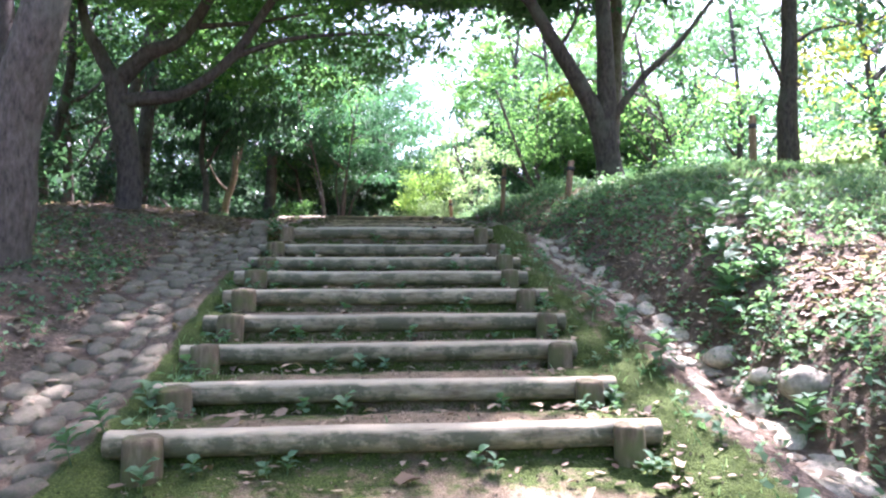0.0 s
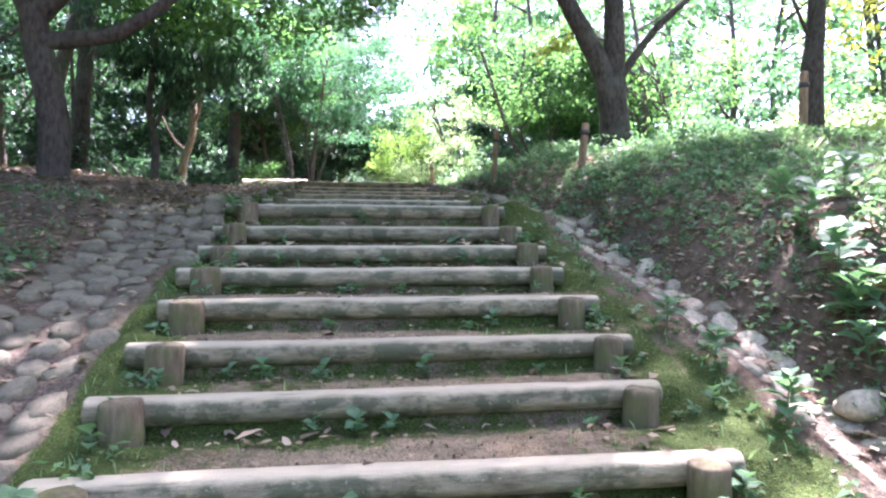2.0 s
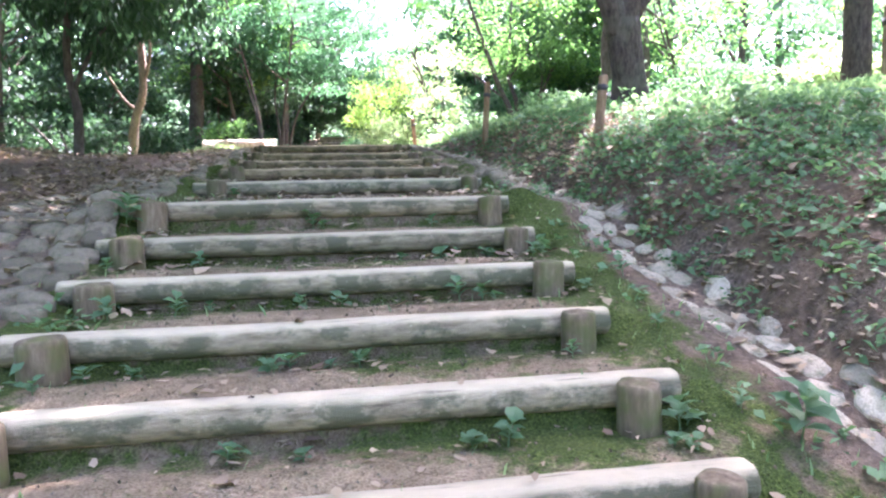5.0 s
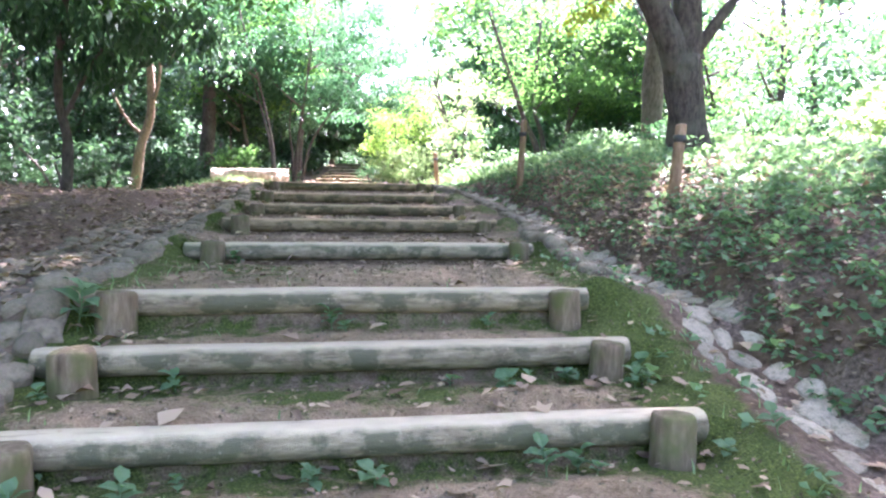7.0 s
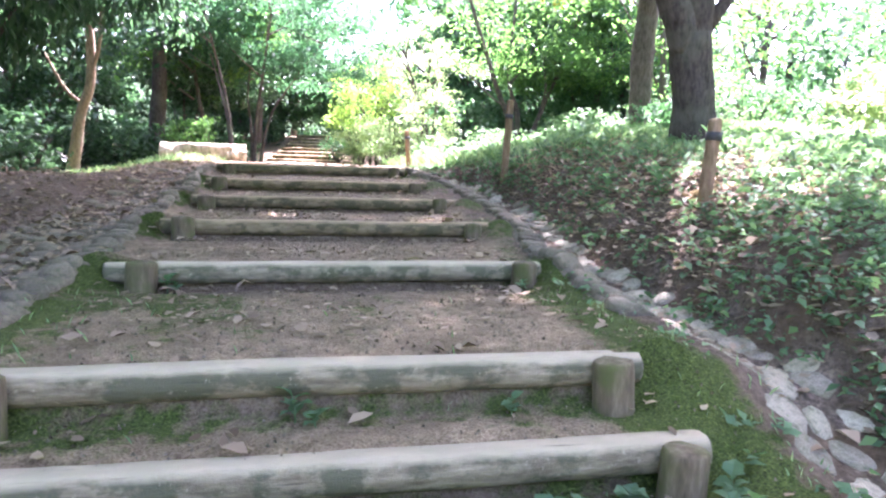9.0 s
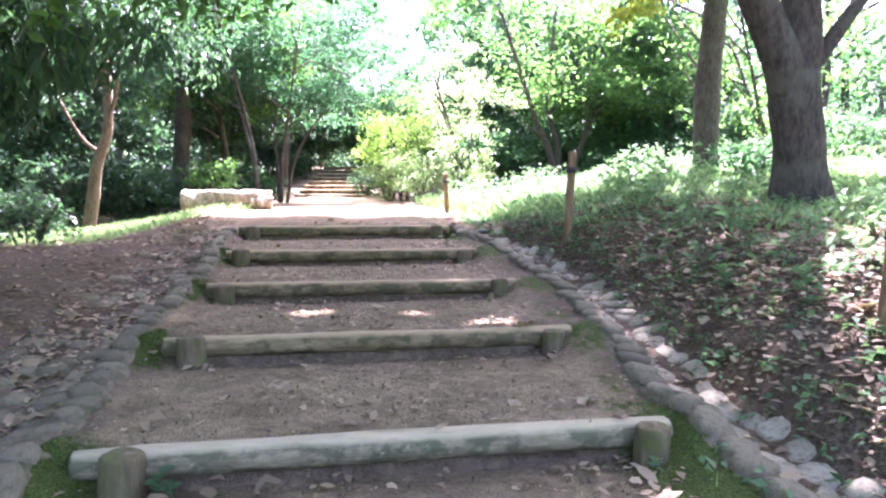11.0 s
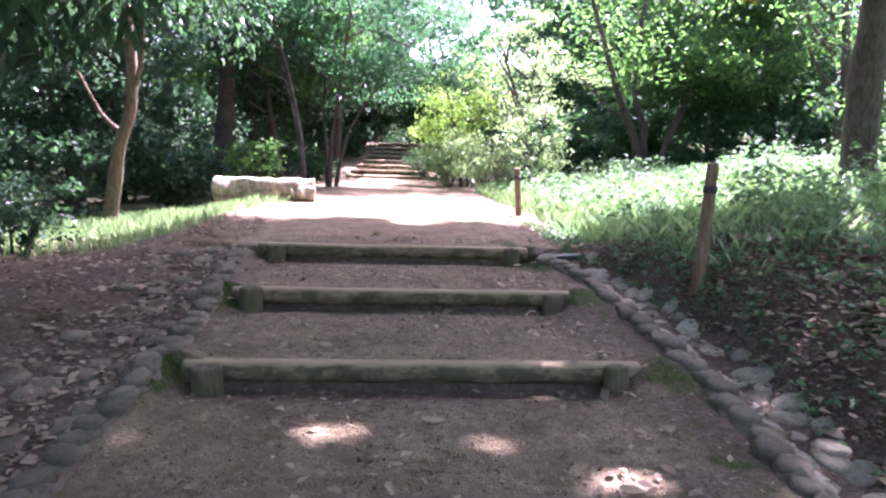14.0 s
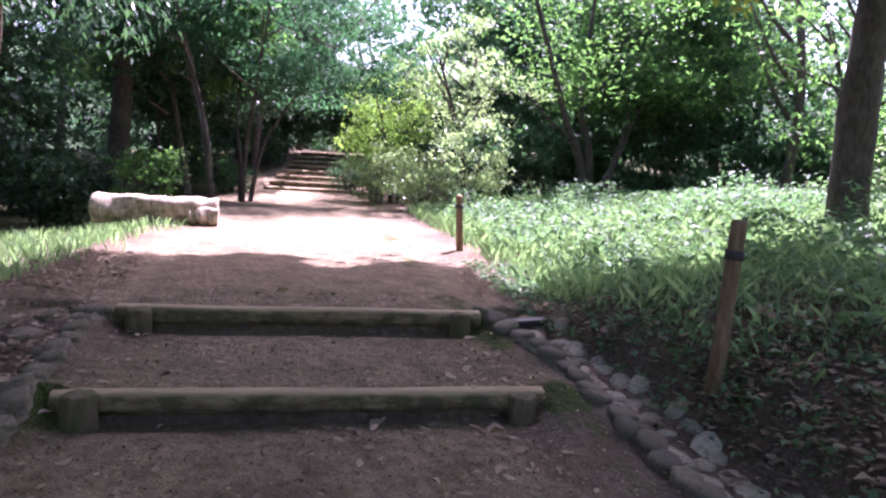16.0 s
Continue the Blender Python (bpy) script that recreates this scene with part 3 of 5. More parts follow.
tree(7.61, 12.3, [
    ([(7.58, 12.3, Z - 0.4), (7.58, 12.3, Z + 0.1), (7.58, 12.3, Z + 1.4), (7.64, 12.3, 5.6), (7.71, 12.3, 9.5)], 0.25, 0.13),
    ([(7.66, 12.3, 5.9), (8.16, 12.2, 6.2), (8.76, 12.1, 6.3)], 0.05, 0.02),
    ([(7.56, 12.3, 5.1), (7.21, 12.2, 5.6), (6.86, 12.1, 6.2)], 0.05, 0.02),
], branch_spots((7.46, 12.3, 9.0), (3.46, 3.8, 1.8), 34, 1.2, 12, -0.8), BARK, LEAF_B, "tall straight dark-barked tree on the grassy bank", 360, 0.16)

# pale trunk beyond the twin-stemmed tree
Z = gz(5.76, 17.0)
tree(5.76, 17.0, [([(5.76, 17.0, Z - 0.4), (5.76, 17.0, Z + 0.1), (5.73, 17.0, Z + 1.3), (5.86, 17.0, 7.0), (5.91, 17.0, 11.0)], 0.27, 0.16),
    ([(5.81, 17.0, 6.8), (6.16, 17.1, 7.8), (6.76, 17.2, 9.0)], 0.08, 0.03)],
    # crown widened over the path, its second batch added only to shade it
    branch_spots((4.36, 17.4, 10.2), (4.56, 4.2, 1.9), 60, 1.25, 13, -0.8) + branch_spots((1.96, 18.3, 10.6), (4.16, 3.6, 1.1), 70, 1.3, 23, -0.6), BARK_GREY, LEAF_B, "straight grey-brown tree trunk standing in undergrowth", 340, 0.23)

spray = bpy.data.objects[[ob.name for ob in bpy.data.objects if ob.name.startswith("tree")][-1]]
stem_part(spray, [([(5.81, 17.0, 6.3), (5.06, 16.8, 6.5), (4.36, 16.6, 6.3), (3.86, 16.5, 6.0)], 0.04, 0.01)], BARK_GREY, "limb")
crown_part(spray, [(4.15, 16.5, 5.9, 0.32), (4.4, 16.6, 6.1, 0.3), (3.9, 16.5, 5.8, 0.22), (4.8, 16.6, 6.25, 0.3)], 700, 0.12, LEAF_Y, 1.0, 0.5, 0.7, 1.0, "yellowing_spray")
bpy.data.objects["yellowing_spray"]["kind"] = "stuff"

# leaning tree and dark trunk beside the paved gutter
Z = gz(-3.53, 6.0)
tree(-3.53, 6.0, [([(-3.58, 6.0, Z - 0.4), (-3.53, 6.0, Z + 0.02), (-3.47, 6.0, Z + 0.5), (-3.41, 6.0, 2.7), (-3.15, 6.0, 3.9), (-2.88, 6.1, 6.0), (-2.83, 6.2, 8.0)], 0.30, 0.14)],
    # high crown enlarged beyond the view to keep sun off the path
    branch_spots((-2.13, 7.5, 8.2), (3.67, 4.0, 1.3), 34, 1.2, 14, -0.5), BARK_GREY, LEAF_A, "leaning grey-barked tree beside the paved gutter", 230, 0.16)
Z = gz(-4.3, 7.2)
tree(-4.3, 7.2, [([(-4.3, 7.2, Z - 0.4), (-4.3, 7.2, Z + 0.6), (-4.2, 7.2, 3.6), (-4.5, 7.2, 6.5)], 0.27, 0.14), ([(-4.2, 7.2, 3.5), (-3.8, 7.3, 4.3), (-3.4, 7.4, 5.4)], 0.12, 0.05)],
    branch_spots((-4.8, 8.0, 7.4), (3.2, 3.4, 1.4), 26, 1.1, 15, -0.5), BARK, LEAF_B, "dark tree trunk behind the leaning tree", 220, 0.16)

# spreading tree with a long low limb over the path
Z = gz(-3.9, 9.8)
tree(-3.9, 9.8, [
    ([(-3.86, 9.8, Z - 0.4), (-3.85, 9.8, Z + 0.05), (-3.86, 9.8, Z + 0.8), (-4.0, 9.8, 3.8), (-4.06, 9.8, 4.25)], 0.19, 0.145),
    ([(-4.06, 9.8, 4.15), (-4.3, 9.8, 4.6), (-4.5, 9.8, 5.1), (-4.6, 9.8, 6.5)], 0.12, 0.05),
    ([(-4.04, 9.8, 4.15), (-3.6, 9.75, 4.55), (-3.1, 9.7, 4.8), (-2.6, 9.6, 5.6), (-2.2, 9.5, 6.4)], 0.13, 0.05),
    ([(-3.95, 9.8, 3.88), (-3.5, 9.75, 3.92), (-3.05, 9.7, 4.02), (-2.4, 9.6, 4.5), (-1.9, 9.5, 5.2), (-1.4, 9.5, 5.9)], 0.11, 0.045),
    ([(-2.5, 9.6, 4.45), (-1.7, 9.6, 4.75), (-0.9, 9.7, 4.9), (-0.2, 9.8, 4.95)], 0.05, 0.015),
    ([(-2.9, 9.7, 4.95), (-2.2, 9.9, 5.1), (-1.4, 10.0, 5.3)], 0.045, 0.015),
# the last nine clumps are added to block sun from the left gutter
], branch_spots((-2.4, 10.2, 6.0), (3.3, 2.8, 1.1), 60, 0.85, 16, -0.6) + [(-1.0, 9.8, 4.75, 0.6), (-0.4, 9.9, 4.8, 0.55), (-1.6, 9.9, 4.9, 0.6), (-2.2, 10.2, 4.7, 0.6), (0.1, 10.1, 5.0, 0.5), (-0.8, 10.3, 5.2, 0.7), (-3.0, 10.4, 4.6, 0.6), (-2.6, 10.8, 4.3, 0.6), (-1.9, 11.0, 4.35, 0.6), (-1.3, 11.2, 4.5, 0.6), (-0.7, 11.4, 4.8, 0.6), (-0.1, 11.6, 5.0, 0.6), (0.5, 11.4, 5.4, 0.6), (-2.2, 11.6, 4.8, 0.7), (-1.4, 11.9, 5.0, 0.7), (-0.6, 12.1, 5.3, 0.7), (0.2, 12.2, 5.6, 0.7), (-3.5, 11.0, 4.9, 0.7), (-4.4, 10.6, 4.9, 0.7), (-3.2, 9.2, 5.2, 0.6), (-4.8, 9.6, 5.3, 0.7)] + branch_spots((0.2, 10.3, 7.7), (2.0, 1.7, 0.4), 9, 0.9, 26, -0.5),
    BARK, LEAF_A, "spreading dark tree with a long low limb reaching over the path", 700, 0.085, flat=0.4, keep=1.0)

# tall dark tree added for shade, its crown closes over the path
Z = gz(-5.3, 14.4)
tree(-5.3, 14.4, [([(-5.3, 14.4, Z - 0.4), (-5.3, 14.4, Z + 0.3), (-5.15, 14.4, 5.0), (-4.7, 14.4, 9.0)], 0.22, 0.1), ([(-5.0, 14.4, 6.6), (-3.6, 14.5, 8.0), (-2.0, 14.6, 9.2)], 0.1, 0.04), ([(-4.9, 14.4, 7.4), (-4.0, 15.6, 8.8), (-2.6, 16.8, 9.8)], 0.08, 0.03)],
    branch_spots((-1.8, 15.2, 9.8), (4.4, 4.6, 1.1), 90, 1.3, 24, -0.5), BARK, LEAF_B, "tall dark tree added so that its broad crown shades the path", 300, 0.24)

# slender tan-barked tree with a pale fork
Z = gz(-5.14, 20.9)
tree(-5.14, 20.9, [([(-5.24, 20.9, Z - 0.3), (-5.14, 20.9, Z + 0.3), (-4.99, 20.9, 3.7), (-4.74, 20.9, 4.6), (-4.79, 20.9, 6.2)], 0.15, 0.08),
    ([(-4.94, 20.9, 4.0), (-5.24, 20.85, 4.3), (-5.59, 20.8, 5.0)], 0.05, 0.025), ([(-4.79, 20.9, 4.5), (-4.54, 20.8, 5.2), (-4.49, 20.8, 6.0)], 0.05, 0.03)],
    branch_spots((-4.84, 20.6, 6.6), (2.56, 2.2, 1.3), 26, 0.8, 17, -0.6), BARK_TAN, LEAF_C, "slender tan-barked tree with a pale forking branch", 700, 0.13, slim=0.32, droop=1.4, keep=0.6)

# dark glossy-leaved small tree whose hanging leaves frame the path
Z = gz(-3.7, 13.2)
tree(-3.7, 13.2, [([(-3.7, 13.2, Z - 0.3), (-3.65, 13.2, Z + 0.6), (-3.75, 13.2, 3.8), (-3.6, 13.2, 5.2)], 0.075, 0.04), ([(-3.7, 13.2, 3.4), (-3.3, 13.1, 4.1), (-2.9, 13.1, 4.6)], 0.035, 0.015)],
    branch_spots((-3.3, 13.2, 4.75), (1.6, 1.2, 1.0), 32, 0.5, 18, -0.9), BARK, LEAF_C, "small tree with dark glossy drooping leaves", 560, 0.15, slim=0.3, droop=1.6, keep=1.0)

# many-stemmed tree behind the meadow
Z = gz(5.93, 24.5)
tree(5.93, 24.5, [
    ([(5.82, 24.5, Z - 0.2), (5.58, 24.5, 4.29), (5.12, 24.39, 5.22), (4.54, 24.27, 6.72), (3.97, 24.16, 8.23)], 0.12, 0.04),
    ([(5.87, 24.62, Z - 0.2), (5.82, 24.62, 4.53), (5.53, 24.62, 5.68), (5.7, 24.62, 8.23)], 0.11, 0.04),
    ([(5.99, 24.5, Z - 0.2), (6.28, 24.5, 4.06), (6.68, 24.62, 4.99), (7.32, 24.74, 6.38), (7.78, 24.85, 7.77)], 0.10, 0.035),
    ([(5.35, 24.45, 4.76), (4.78, 24.27, 5.1), (4.08, 24.16, 5.68)], 0.04, 0.015),
    ([(5.58, 24.62, 5.45), (6.05, 24.5, 6.15), (6.39, 24.5, 7.07)], 0.04, 0.015),
    ([(6.51, 24.62, 4.64), (6.63, 24.5, 5.45), (6.39, 24.39, 6.38)], 0.045, 0.015),
], branch_spots((5.82, 24.62, 7.19), (3.3, 2.3, 2.3), 90, 0.8, 19, -0.7), BARK, LEAF_A, "many-stemmed dark tree behind the sunlit meadow", 600, 0.10, keep=0.15)

# leafy small trees whose domed crowns fill the middle distance


def dome_tree(x, y, stems, centre, span, n, r, leaf, label, seed, per=620, size=0.11, bark=BARK, thick=0.07, flat=0.5, keep=0.25, droop=0.6):
    """Several slim stems that fan out, with forking limbs, under a dense dome of sprays."""
    g = np.random.default_rng(seed)
    lines = []
    for k in range(stems):
        z = gz(x, y)
        a = 2 * math.pi * (k + g.random() * 0.7) / stems
        bx, by = x + math.cos(a) * 0.12 * (stems > 1), y + math.sin(a) * 0.12
        tx, ty = centre[0] + math.cos(a) * span[0] * 0.55, centre[1] + math.sin(a) * span[1] * 0.55
        tz = centre[2] + span[2] * 0.4
        mx, my, mz = bx + (tx - bx) * 0.3 + g.normal(0, 0.1), by + (ty - by) * 0.3, z + (tz - z) * 0.45
        rad = thick * (0.8 + 0.4 * g.random())
        lines.append(([(bx, by, z - 0.2), (bx + (mx - bx) * 0.3, by, z + (mz - z) * 0.5), (mx, my, mz), (tx, ty, tz)], rad, rad * 0.3))
        for j in range(4):
            f = 0.1 + 0.22 * j
            px, py, pz = mx + (tx - mx) * f, my + (ty - my) * f, mz + (tz - mz) * f
            b = a + g.normal(0, 1.3)
            w = span[0] * (0.35 + 0.3 * g.random())
            lines.append(([(px, py, pz), (px + math.cos(b) * w * 0.5, py + math.sin(b) * w * 0.5, pz + 0.35), (px + math.cos(b) * w, py + math.sin(b) * w, pz + 0.6 + 0.4 * g.random())], rad * 0.45, rad * 0.1))
    return tree(x, y, lines, branch_spots(centre, span, n, r, seed + 50, -0.75), bark, leaf, label, per, size, "leafy small trees", flat=flat, keep=keep, droop=droop)


dome_tree(-1.85, 27.0, 3, (-0.55, 27.2, 7.1), (3.1, 2.0, 2.3), 84, 0.70, LEAF_F, "feathery green small tree leaning over the far path", 801, 640, 0.10, keep=0.6)
dome_tree(-2.3, 25.4, 2, (-3.0, 25.8, 7.4), (2.0, 1.6, 1.8), 44, 0.66, LEAF_F, "slim feathery green tree beside the felled log", 802, 540, 0.10, keep=0.3)
dome_tree(8.6, 25.8, 3, (8.6, 25.8, 6.6), (2.4, 2.0, 2.4), 60, 0.75, LEAF_B, "dense green small tree behind the meadow", 803, 450, 0.12)
dome_tree(9.6, 20.6, 2, (9.4, 20.6, 6.2), (2.3, 2.0, 2.2), 46, 0.75, LEAF_A, "leafy green small tree behind the bank", 804, 400, 0.12)
dome_tree(-7.2, 24.2, 2, (-6.8, 24.2, 5.6), (2.1, 2.0, 2.2), 54, 0.75, LEAF_C, "dark evergreen small tree in the shady wood", 805, 430, 0.13)
dome_tree(2.05, 29.4, 2, (1.95, 29.4, 5.3), (1.25, 1.1, 1.9), 44, 0.5, LEAF_G, "yellow-green sunlit small tree beside the far steps", 813, 620, 0.09, keep=1.0)
dome_tree(3.45, 26.6, 2, (3.4, 26.8, 6.2), (1.5, 1.2, 1.7), 36, 0.5, LEAF_SUNLIT, "leaning dark-stemmed tree with pale sunlit leaves", 814, 420, 0.10, keep=1.0, thick=0.1)
dome_tree(-4.4, 30.2, 2, (-3.8, 30.4, 6.6), (2.6, 1.8, 2.4), 60, 0.8, LEAF_C, "dark evergreen small tree beside the far steps", 806, 380, 0.14)
dome_tree(1.9, 36.5, 2, (1.6, 37.0, 6.2), (3.0, 2.2, 1.8), 50, 1.0, LEAF_B, "green tree closing the view above the far steps", 807, 300, 0.19)
dome_tree(-3.0, 36.5, 2, (-2.6, 37.0, 8.0), (2.6, 2.2, 3.4), 60, 1.0, LEAF_C, "dark tree closing the view above the far steps", 808, 300, 0.19)
dome_tree(5.9, 31.0, 2, (6.0, 31.0, 7.2), (2.4, 2.2, 3.0), 54, 0.9, LEAF_B, "green tree behind the sunlit shrubs", 809, 300, 0.16)
dome_tree(-9.0, 18.6, 2, (-8.4, 18.8, 5.6), (2.2, 2.2, 2.4), 50, 0.8, LEAF_C, "dark evergreen small tree in the shady wood", 810, 320, 0.14)
dome_tree(-6.4, 17.2, 2, (-6.2, 17.2, 6.2), (1.8, 1.8, 1.5), 40, 0.65, LEAF_B, "green small tree in the shady wood", 811, 420, 0.11)
dome_tree(9.4, 28.2, 2, (9.4, 28.2, 7.4), (2.8, 2.2, 3.0), 60, 0.95, LEAF_B, "green tree in the wood behind the meadow", 812, 340, 0.17)

# woodland on both sides and ahead
WOODS = [
    (-4.85, 27.4, 0.31, 10.0, "B"), (-2.2, 33.5, 0.16, 8.0, "B"), (-0.9, 41.0, 0.2, 9.0, "B"),
    (-9.5, 22.0, 0.2, 8.0, "C"), (-8.0, 26.0, 0.14, 7.0, "B"), (-12.0, 29.0, 0.2, 8.0, "C"), (-5.2, 37.0, 0.2, 9.0, "C"), (-9.0, 36.0, 0.2, 9.0, "B"),
    (-6.6, 15.5, 0.2, 9.5, "C"), (-9.0, 11.0, 0.2, 8.0, "B"), (-6.2, 12.2, 0.12, 6.5, "C"), (-8.2, 17.8, 0.16, 7.5, "C"), (-12.5, 16.0, 0.2, 8.0, "B"), (-7.4, 8.4, 0.15, 7.0, "B"),
    (-3.4, 28.4, 0.10, 6.0, "A"), (-1.4, 38.0, 0.14, 8.0, "C"), (-3.6, 42.0, 0.2, 9.5, "B"), (7.2, 34.5, 0.2, 9.0, "A"), (7.5, 30.0, 0.18, 8.5, "B"), (10.5, 27.0, 0.18, 8.5, "A"),
    (9.2, 22.5, 0.14, 7.0, "A"), (12.5, 23.0, 0.16, 8.0, "B"), (14.5, 18.0, 0.14, 7.0, "Y"), (11.8, 13.8, 0.09, 5.0, "Y"), (15.5, 13.0, 0.12, 7.0, "P"), (17.5, 22.0, 0.2, 9.0, "P"),
    (13.6, 30.5, 0.2, 9.0, "B"), (8.0, 38.0, 0.2, 9.5, "A"), (18.0, 28.0, 0.2, 9.0, "B"), (20.0, 16.0, 0.2, 8.0, "P"), (13.0, 8.0, 0.16, 7.0, "A"), (9.8, 5.0, 0.2, 8.0, "B"), (18.5, 8.5, 0.2, 8.0, "A"),
    (-13.0, 40.0, 0.2, 9.0, "B"), (-17.0, 33.0, 0.2, 9.0, "C"), (-17.0, 22.0, 0.2, 9.0, "B"), (-15.5, 9.0, 0.2, 8.0, "B"), (-10.5, 4.5, 0.2, 8.0, "B"), (9.0, 45.0, 0.2, 9.5, "B"), (13.0, 42.0, 0.2, 9.5, "A"), (-7.5, 47.0, 0.2, 9.5, "B"), (-2.5, 49.0, 0.2, 9.5, "C"),
    # invented trees behind and beside the walker, mostly unseen, for shade and enclosure
    (-5.5, 0.5, 0.2, 8.0, "B"), (5.6, 1.2, 0.2, 8.0, "B"), (6.5, 6.8, 0.16, 8.0, "B"), (-1.5, -5.0, 0.2, 8.0, "B"), (4.0, -8.0, 0.2, 8.0, "B"), (-7.0, -6.0, 0.2, 8.0, "B"),
]
KIND = {"P": (LEAF_SUNLIT, "sunlit tree, its leaves coloured pale for the glare"), "A": (LEAF_A, "light green leafy tree in the wood"), "B": (LEAF_B, "green leafy tree in the wood"), "C": (LEAF_C, "dark glossy evergreen tree in the shady wood"), "Y": (LEAF_Y, "slender tree with yellowing leaves on the bank")}
for k, (x, y, r, h, kind) in enumerate(WOODS):
    g = np.random.default_rng(100 + k)
    z = gz(x, y)
    h = h * (1.3 if y > 24 else 1.0)
    lean = g.normal(0, 0.35, 2)
    top = (x + lean[0] * 2, y + lean[1], z + h * 0.95)
    mid = (x + lean[0] * 0.4 + g.normal(0, 0.38), y + g.normal(0, 0.3), z + h * 0.42)
    lines = [([(x, y, z - 0.3), (x + 0.02, y, z + 0.4), mid, top], r * 1.15, r * 0.35)]
    for j in range(5):
        f = 0.3 + 0.12 * j
        a = g.random() * 6.28
        px, py, pz = mid[0] + (top[0] - mid[0]) * (f - 0.3), y + (top[1] - y) * (f - 0.3), z + h * (0.28 + 0.11 * j)
        lines.append(([(px, py, pz), (px + math.cos(a) * 0.8, py + math.sin(a) * 0.8, pz + 0.5), (px + math.cos(a) * 1.7, py + math.sin(a) * 1.7, pz + 1.3)], r * 0.42, r * 0.1))
    leaf, label = KIND[kind]
    span = 1.9 + 0.14 * h * g.random() + 0.6
    near = math.hypot(x, y - 10) < 17
    spots = branch_spots((x + lean[0], y + lean[1] * 0.5, z + h * 0.64), (span, span, h * 0.42), 34, 1.0, 200 + k, -1.0)
    tree(x, y, lines, spots, [BARK, BARK, BARK_GREY][k % 3], leaf, label, 300 if near else 200, 0.12 if near else 0.19, "trees of the wood", keep=0.03)

# shrubs and undergrowth
SHRUBS = [
    (-3.55, 24.4, 0.85, 1.3, "A", "bright green sunlit shrub behind the felled log"), (1.5, 29.0, 1.0, 1.3, "P", "sunlit light green shrub beside the far steps"), (2.35, 26.6, 1.0, 1.6, "P", "sunlit light green shrub beside the clearing"),
    (3.15, 24.9, 0.95, 2.3, "P", "pale leafy shrub in the sun beside the path"), (0.9, 31.6, 0.8, 0.9, "B", "low green shrub beside the far steps"),
    (-2.7, 30.5, 1.0, 0.9, "B", "shady green shrub beside the far steps"), (-2.4, 35.0, 1.3, 1.2, "C", "shady dark shrub above the far steps"), (2.9, 35.5, 1.5, 1.6, "B", "green shrub beside the far steps"),
    (-5.2, 24.6, 1.2, 1.3, "C", "dark evergreen shrub in shade"), (-6.8, 22.6, 1.4, 1.5, "C", "dark evergreen shrub in shade"), (-8.3, 20.4, 1.5, 1.7, "C", "dark evergreen shrub in shade"), (-6.5, 18.4, 1.0, 1.1, "C", "dark evergreen shrub in shade"),
    (-5.6, 14.6, 0.9, 1.3, "C", "dark evergreen shrub in shade"), (-6.2, 10.4, 1.1, 1.4, "C", "dark evergreen shrub in shade"), (-6.0, 7.2, 1.0, 1.0, "B", "green shrub in shade"), (-8.0, 13.5, 1.4, 1.6, "C", "dark evergreen shrub in shade"),
    (-4.6, 16.8, 0.7, 0.8, "C", "dark low shrub in shade"), (-10.5, 25.0, 1.8, 2.0, "C", "dark evergreen shrub in shade"), (-7.5, 28.0, 1.6, 1.8, "C", "dark evergreen shrub in shade"), (-4.6, 32.5, 1.4, 1.4, "C", "dark evergreen shrub in shade"),
    (7.6, 24.6, 1.3, 1.3, "B", "green shrub behind the meadow"), (9.8, 20.0, 1.2, 1.2, "P", "pale sunlit shrub behind the bank"), (4.2, 27.5, 1.2, 1.5, "B", "green shrub behind the meadow"), (6.2, 27.8, 1.5, 1.7, "B", "green shrub behind the meadow"),
    (8.3, 17.4, 0.9, 1.0, "B", "green shrub behind the bank"), (10.5, 15.6, 1.2, 1.2, "P", "pale sunlit shrub behind the bank"), (12.8, 19.0, 1.6, 1.6, "P", "pale sunlit shrub behind the bank"), (11.5, 24.5, 1.8, 1.8, "B", "green shrub behind the meadow"),
    (9.6, 11.0, 0.8, 0.9, "Y", "yellow-green shrub on the bank"), (13.2, 12.0, 1.3, 1.3, "P", "pale sunlit shrub behind the bank"), (5.2, 15.0, 0.5, 0.5, "B", "low green shrub on the bank"), (15.5, 16.5, 1.7, 1.8, "P", "pale sunlit shrub behind the bank"),
    (1.2, 43.0, 2.2, 2.0, "B", "green shrub above the far steps"), (-4.0, 40.0, 2.2, 2.0, "C", "dark shrub above the far steps"), (5.5, 39.0, 2.2, 2.2, "B", "green shrub above the far steps"), (9.5, 33.5, 2.2, 2.2, "B", "green shrub in the wood"), (-10.0, 32.0, 2.2, 2.2, "C", "dark shrub in the wood"),
    (-11.5, 20.0, 2.0, 2.0, "C", "dark shrub in the wood"), (-11.0, 13.5, 1.8, 1.8, "B", "green shrub in the wood"), (-9.5, 7.5, 1.6, 1.6, "B", "green shrub in the wood"), (14.5, 26.0, 2.2, 2.2, "B", "green shrub in the wood"), (17.0, 19.0, 2.0, 2.0, "A", "light green shrub in the wood"),
]
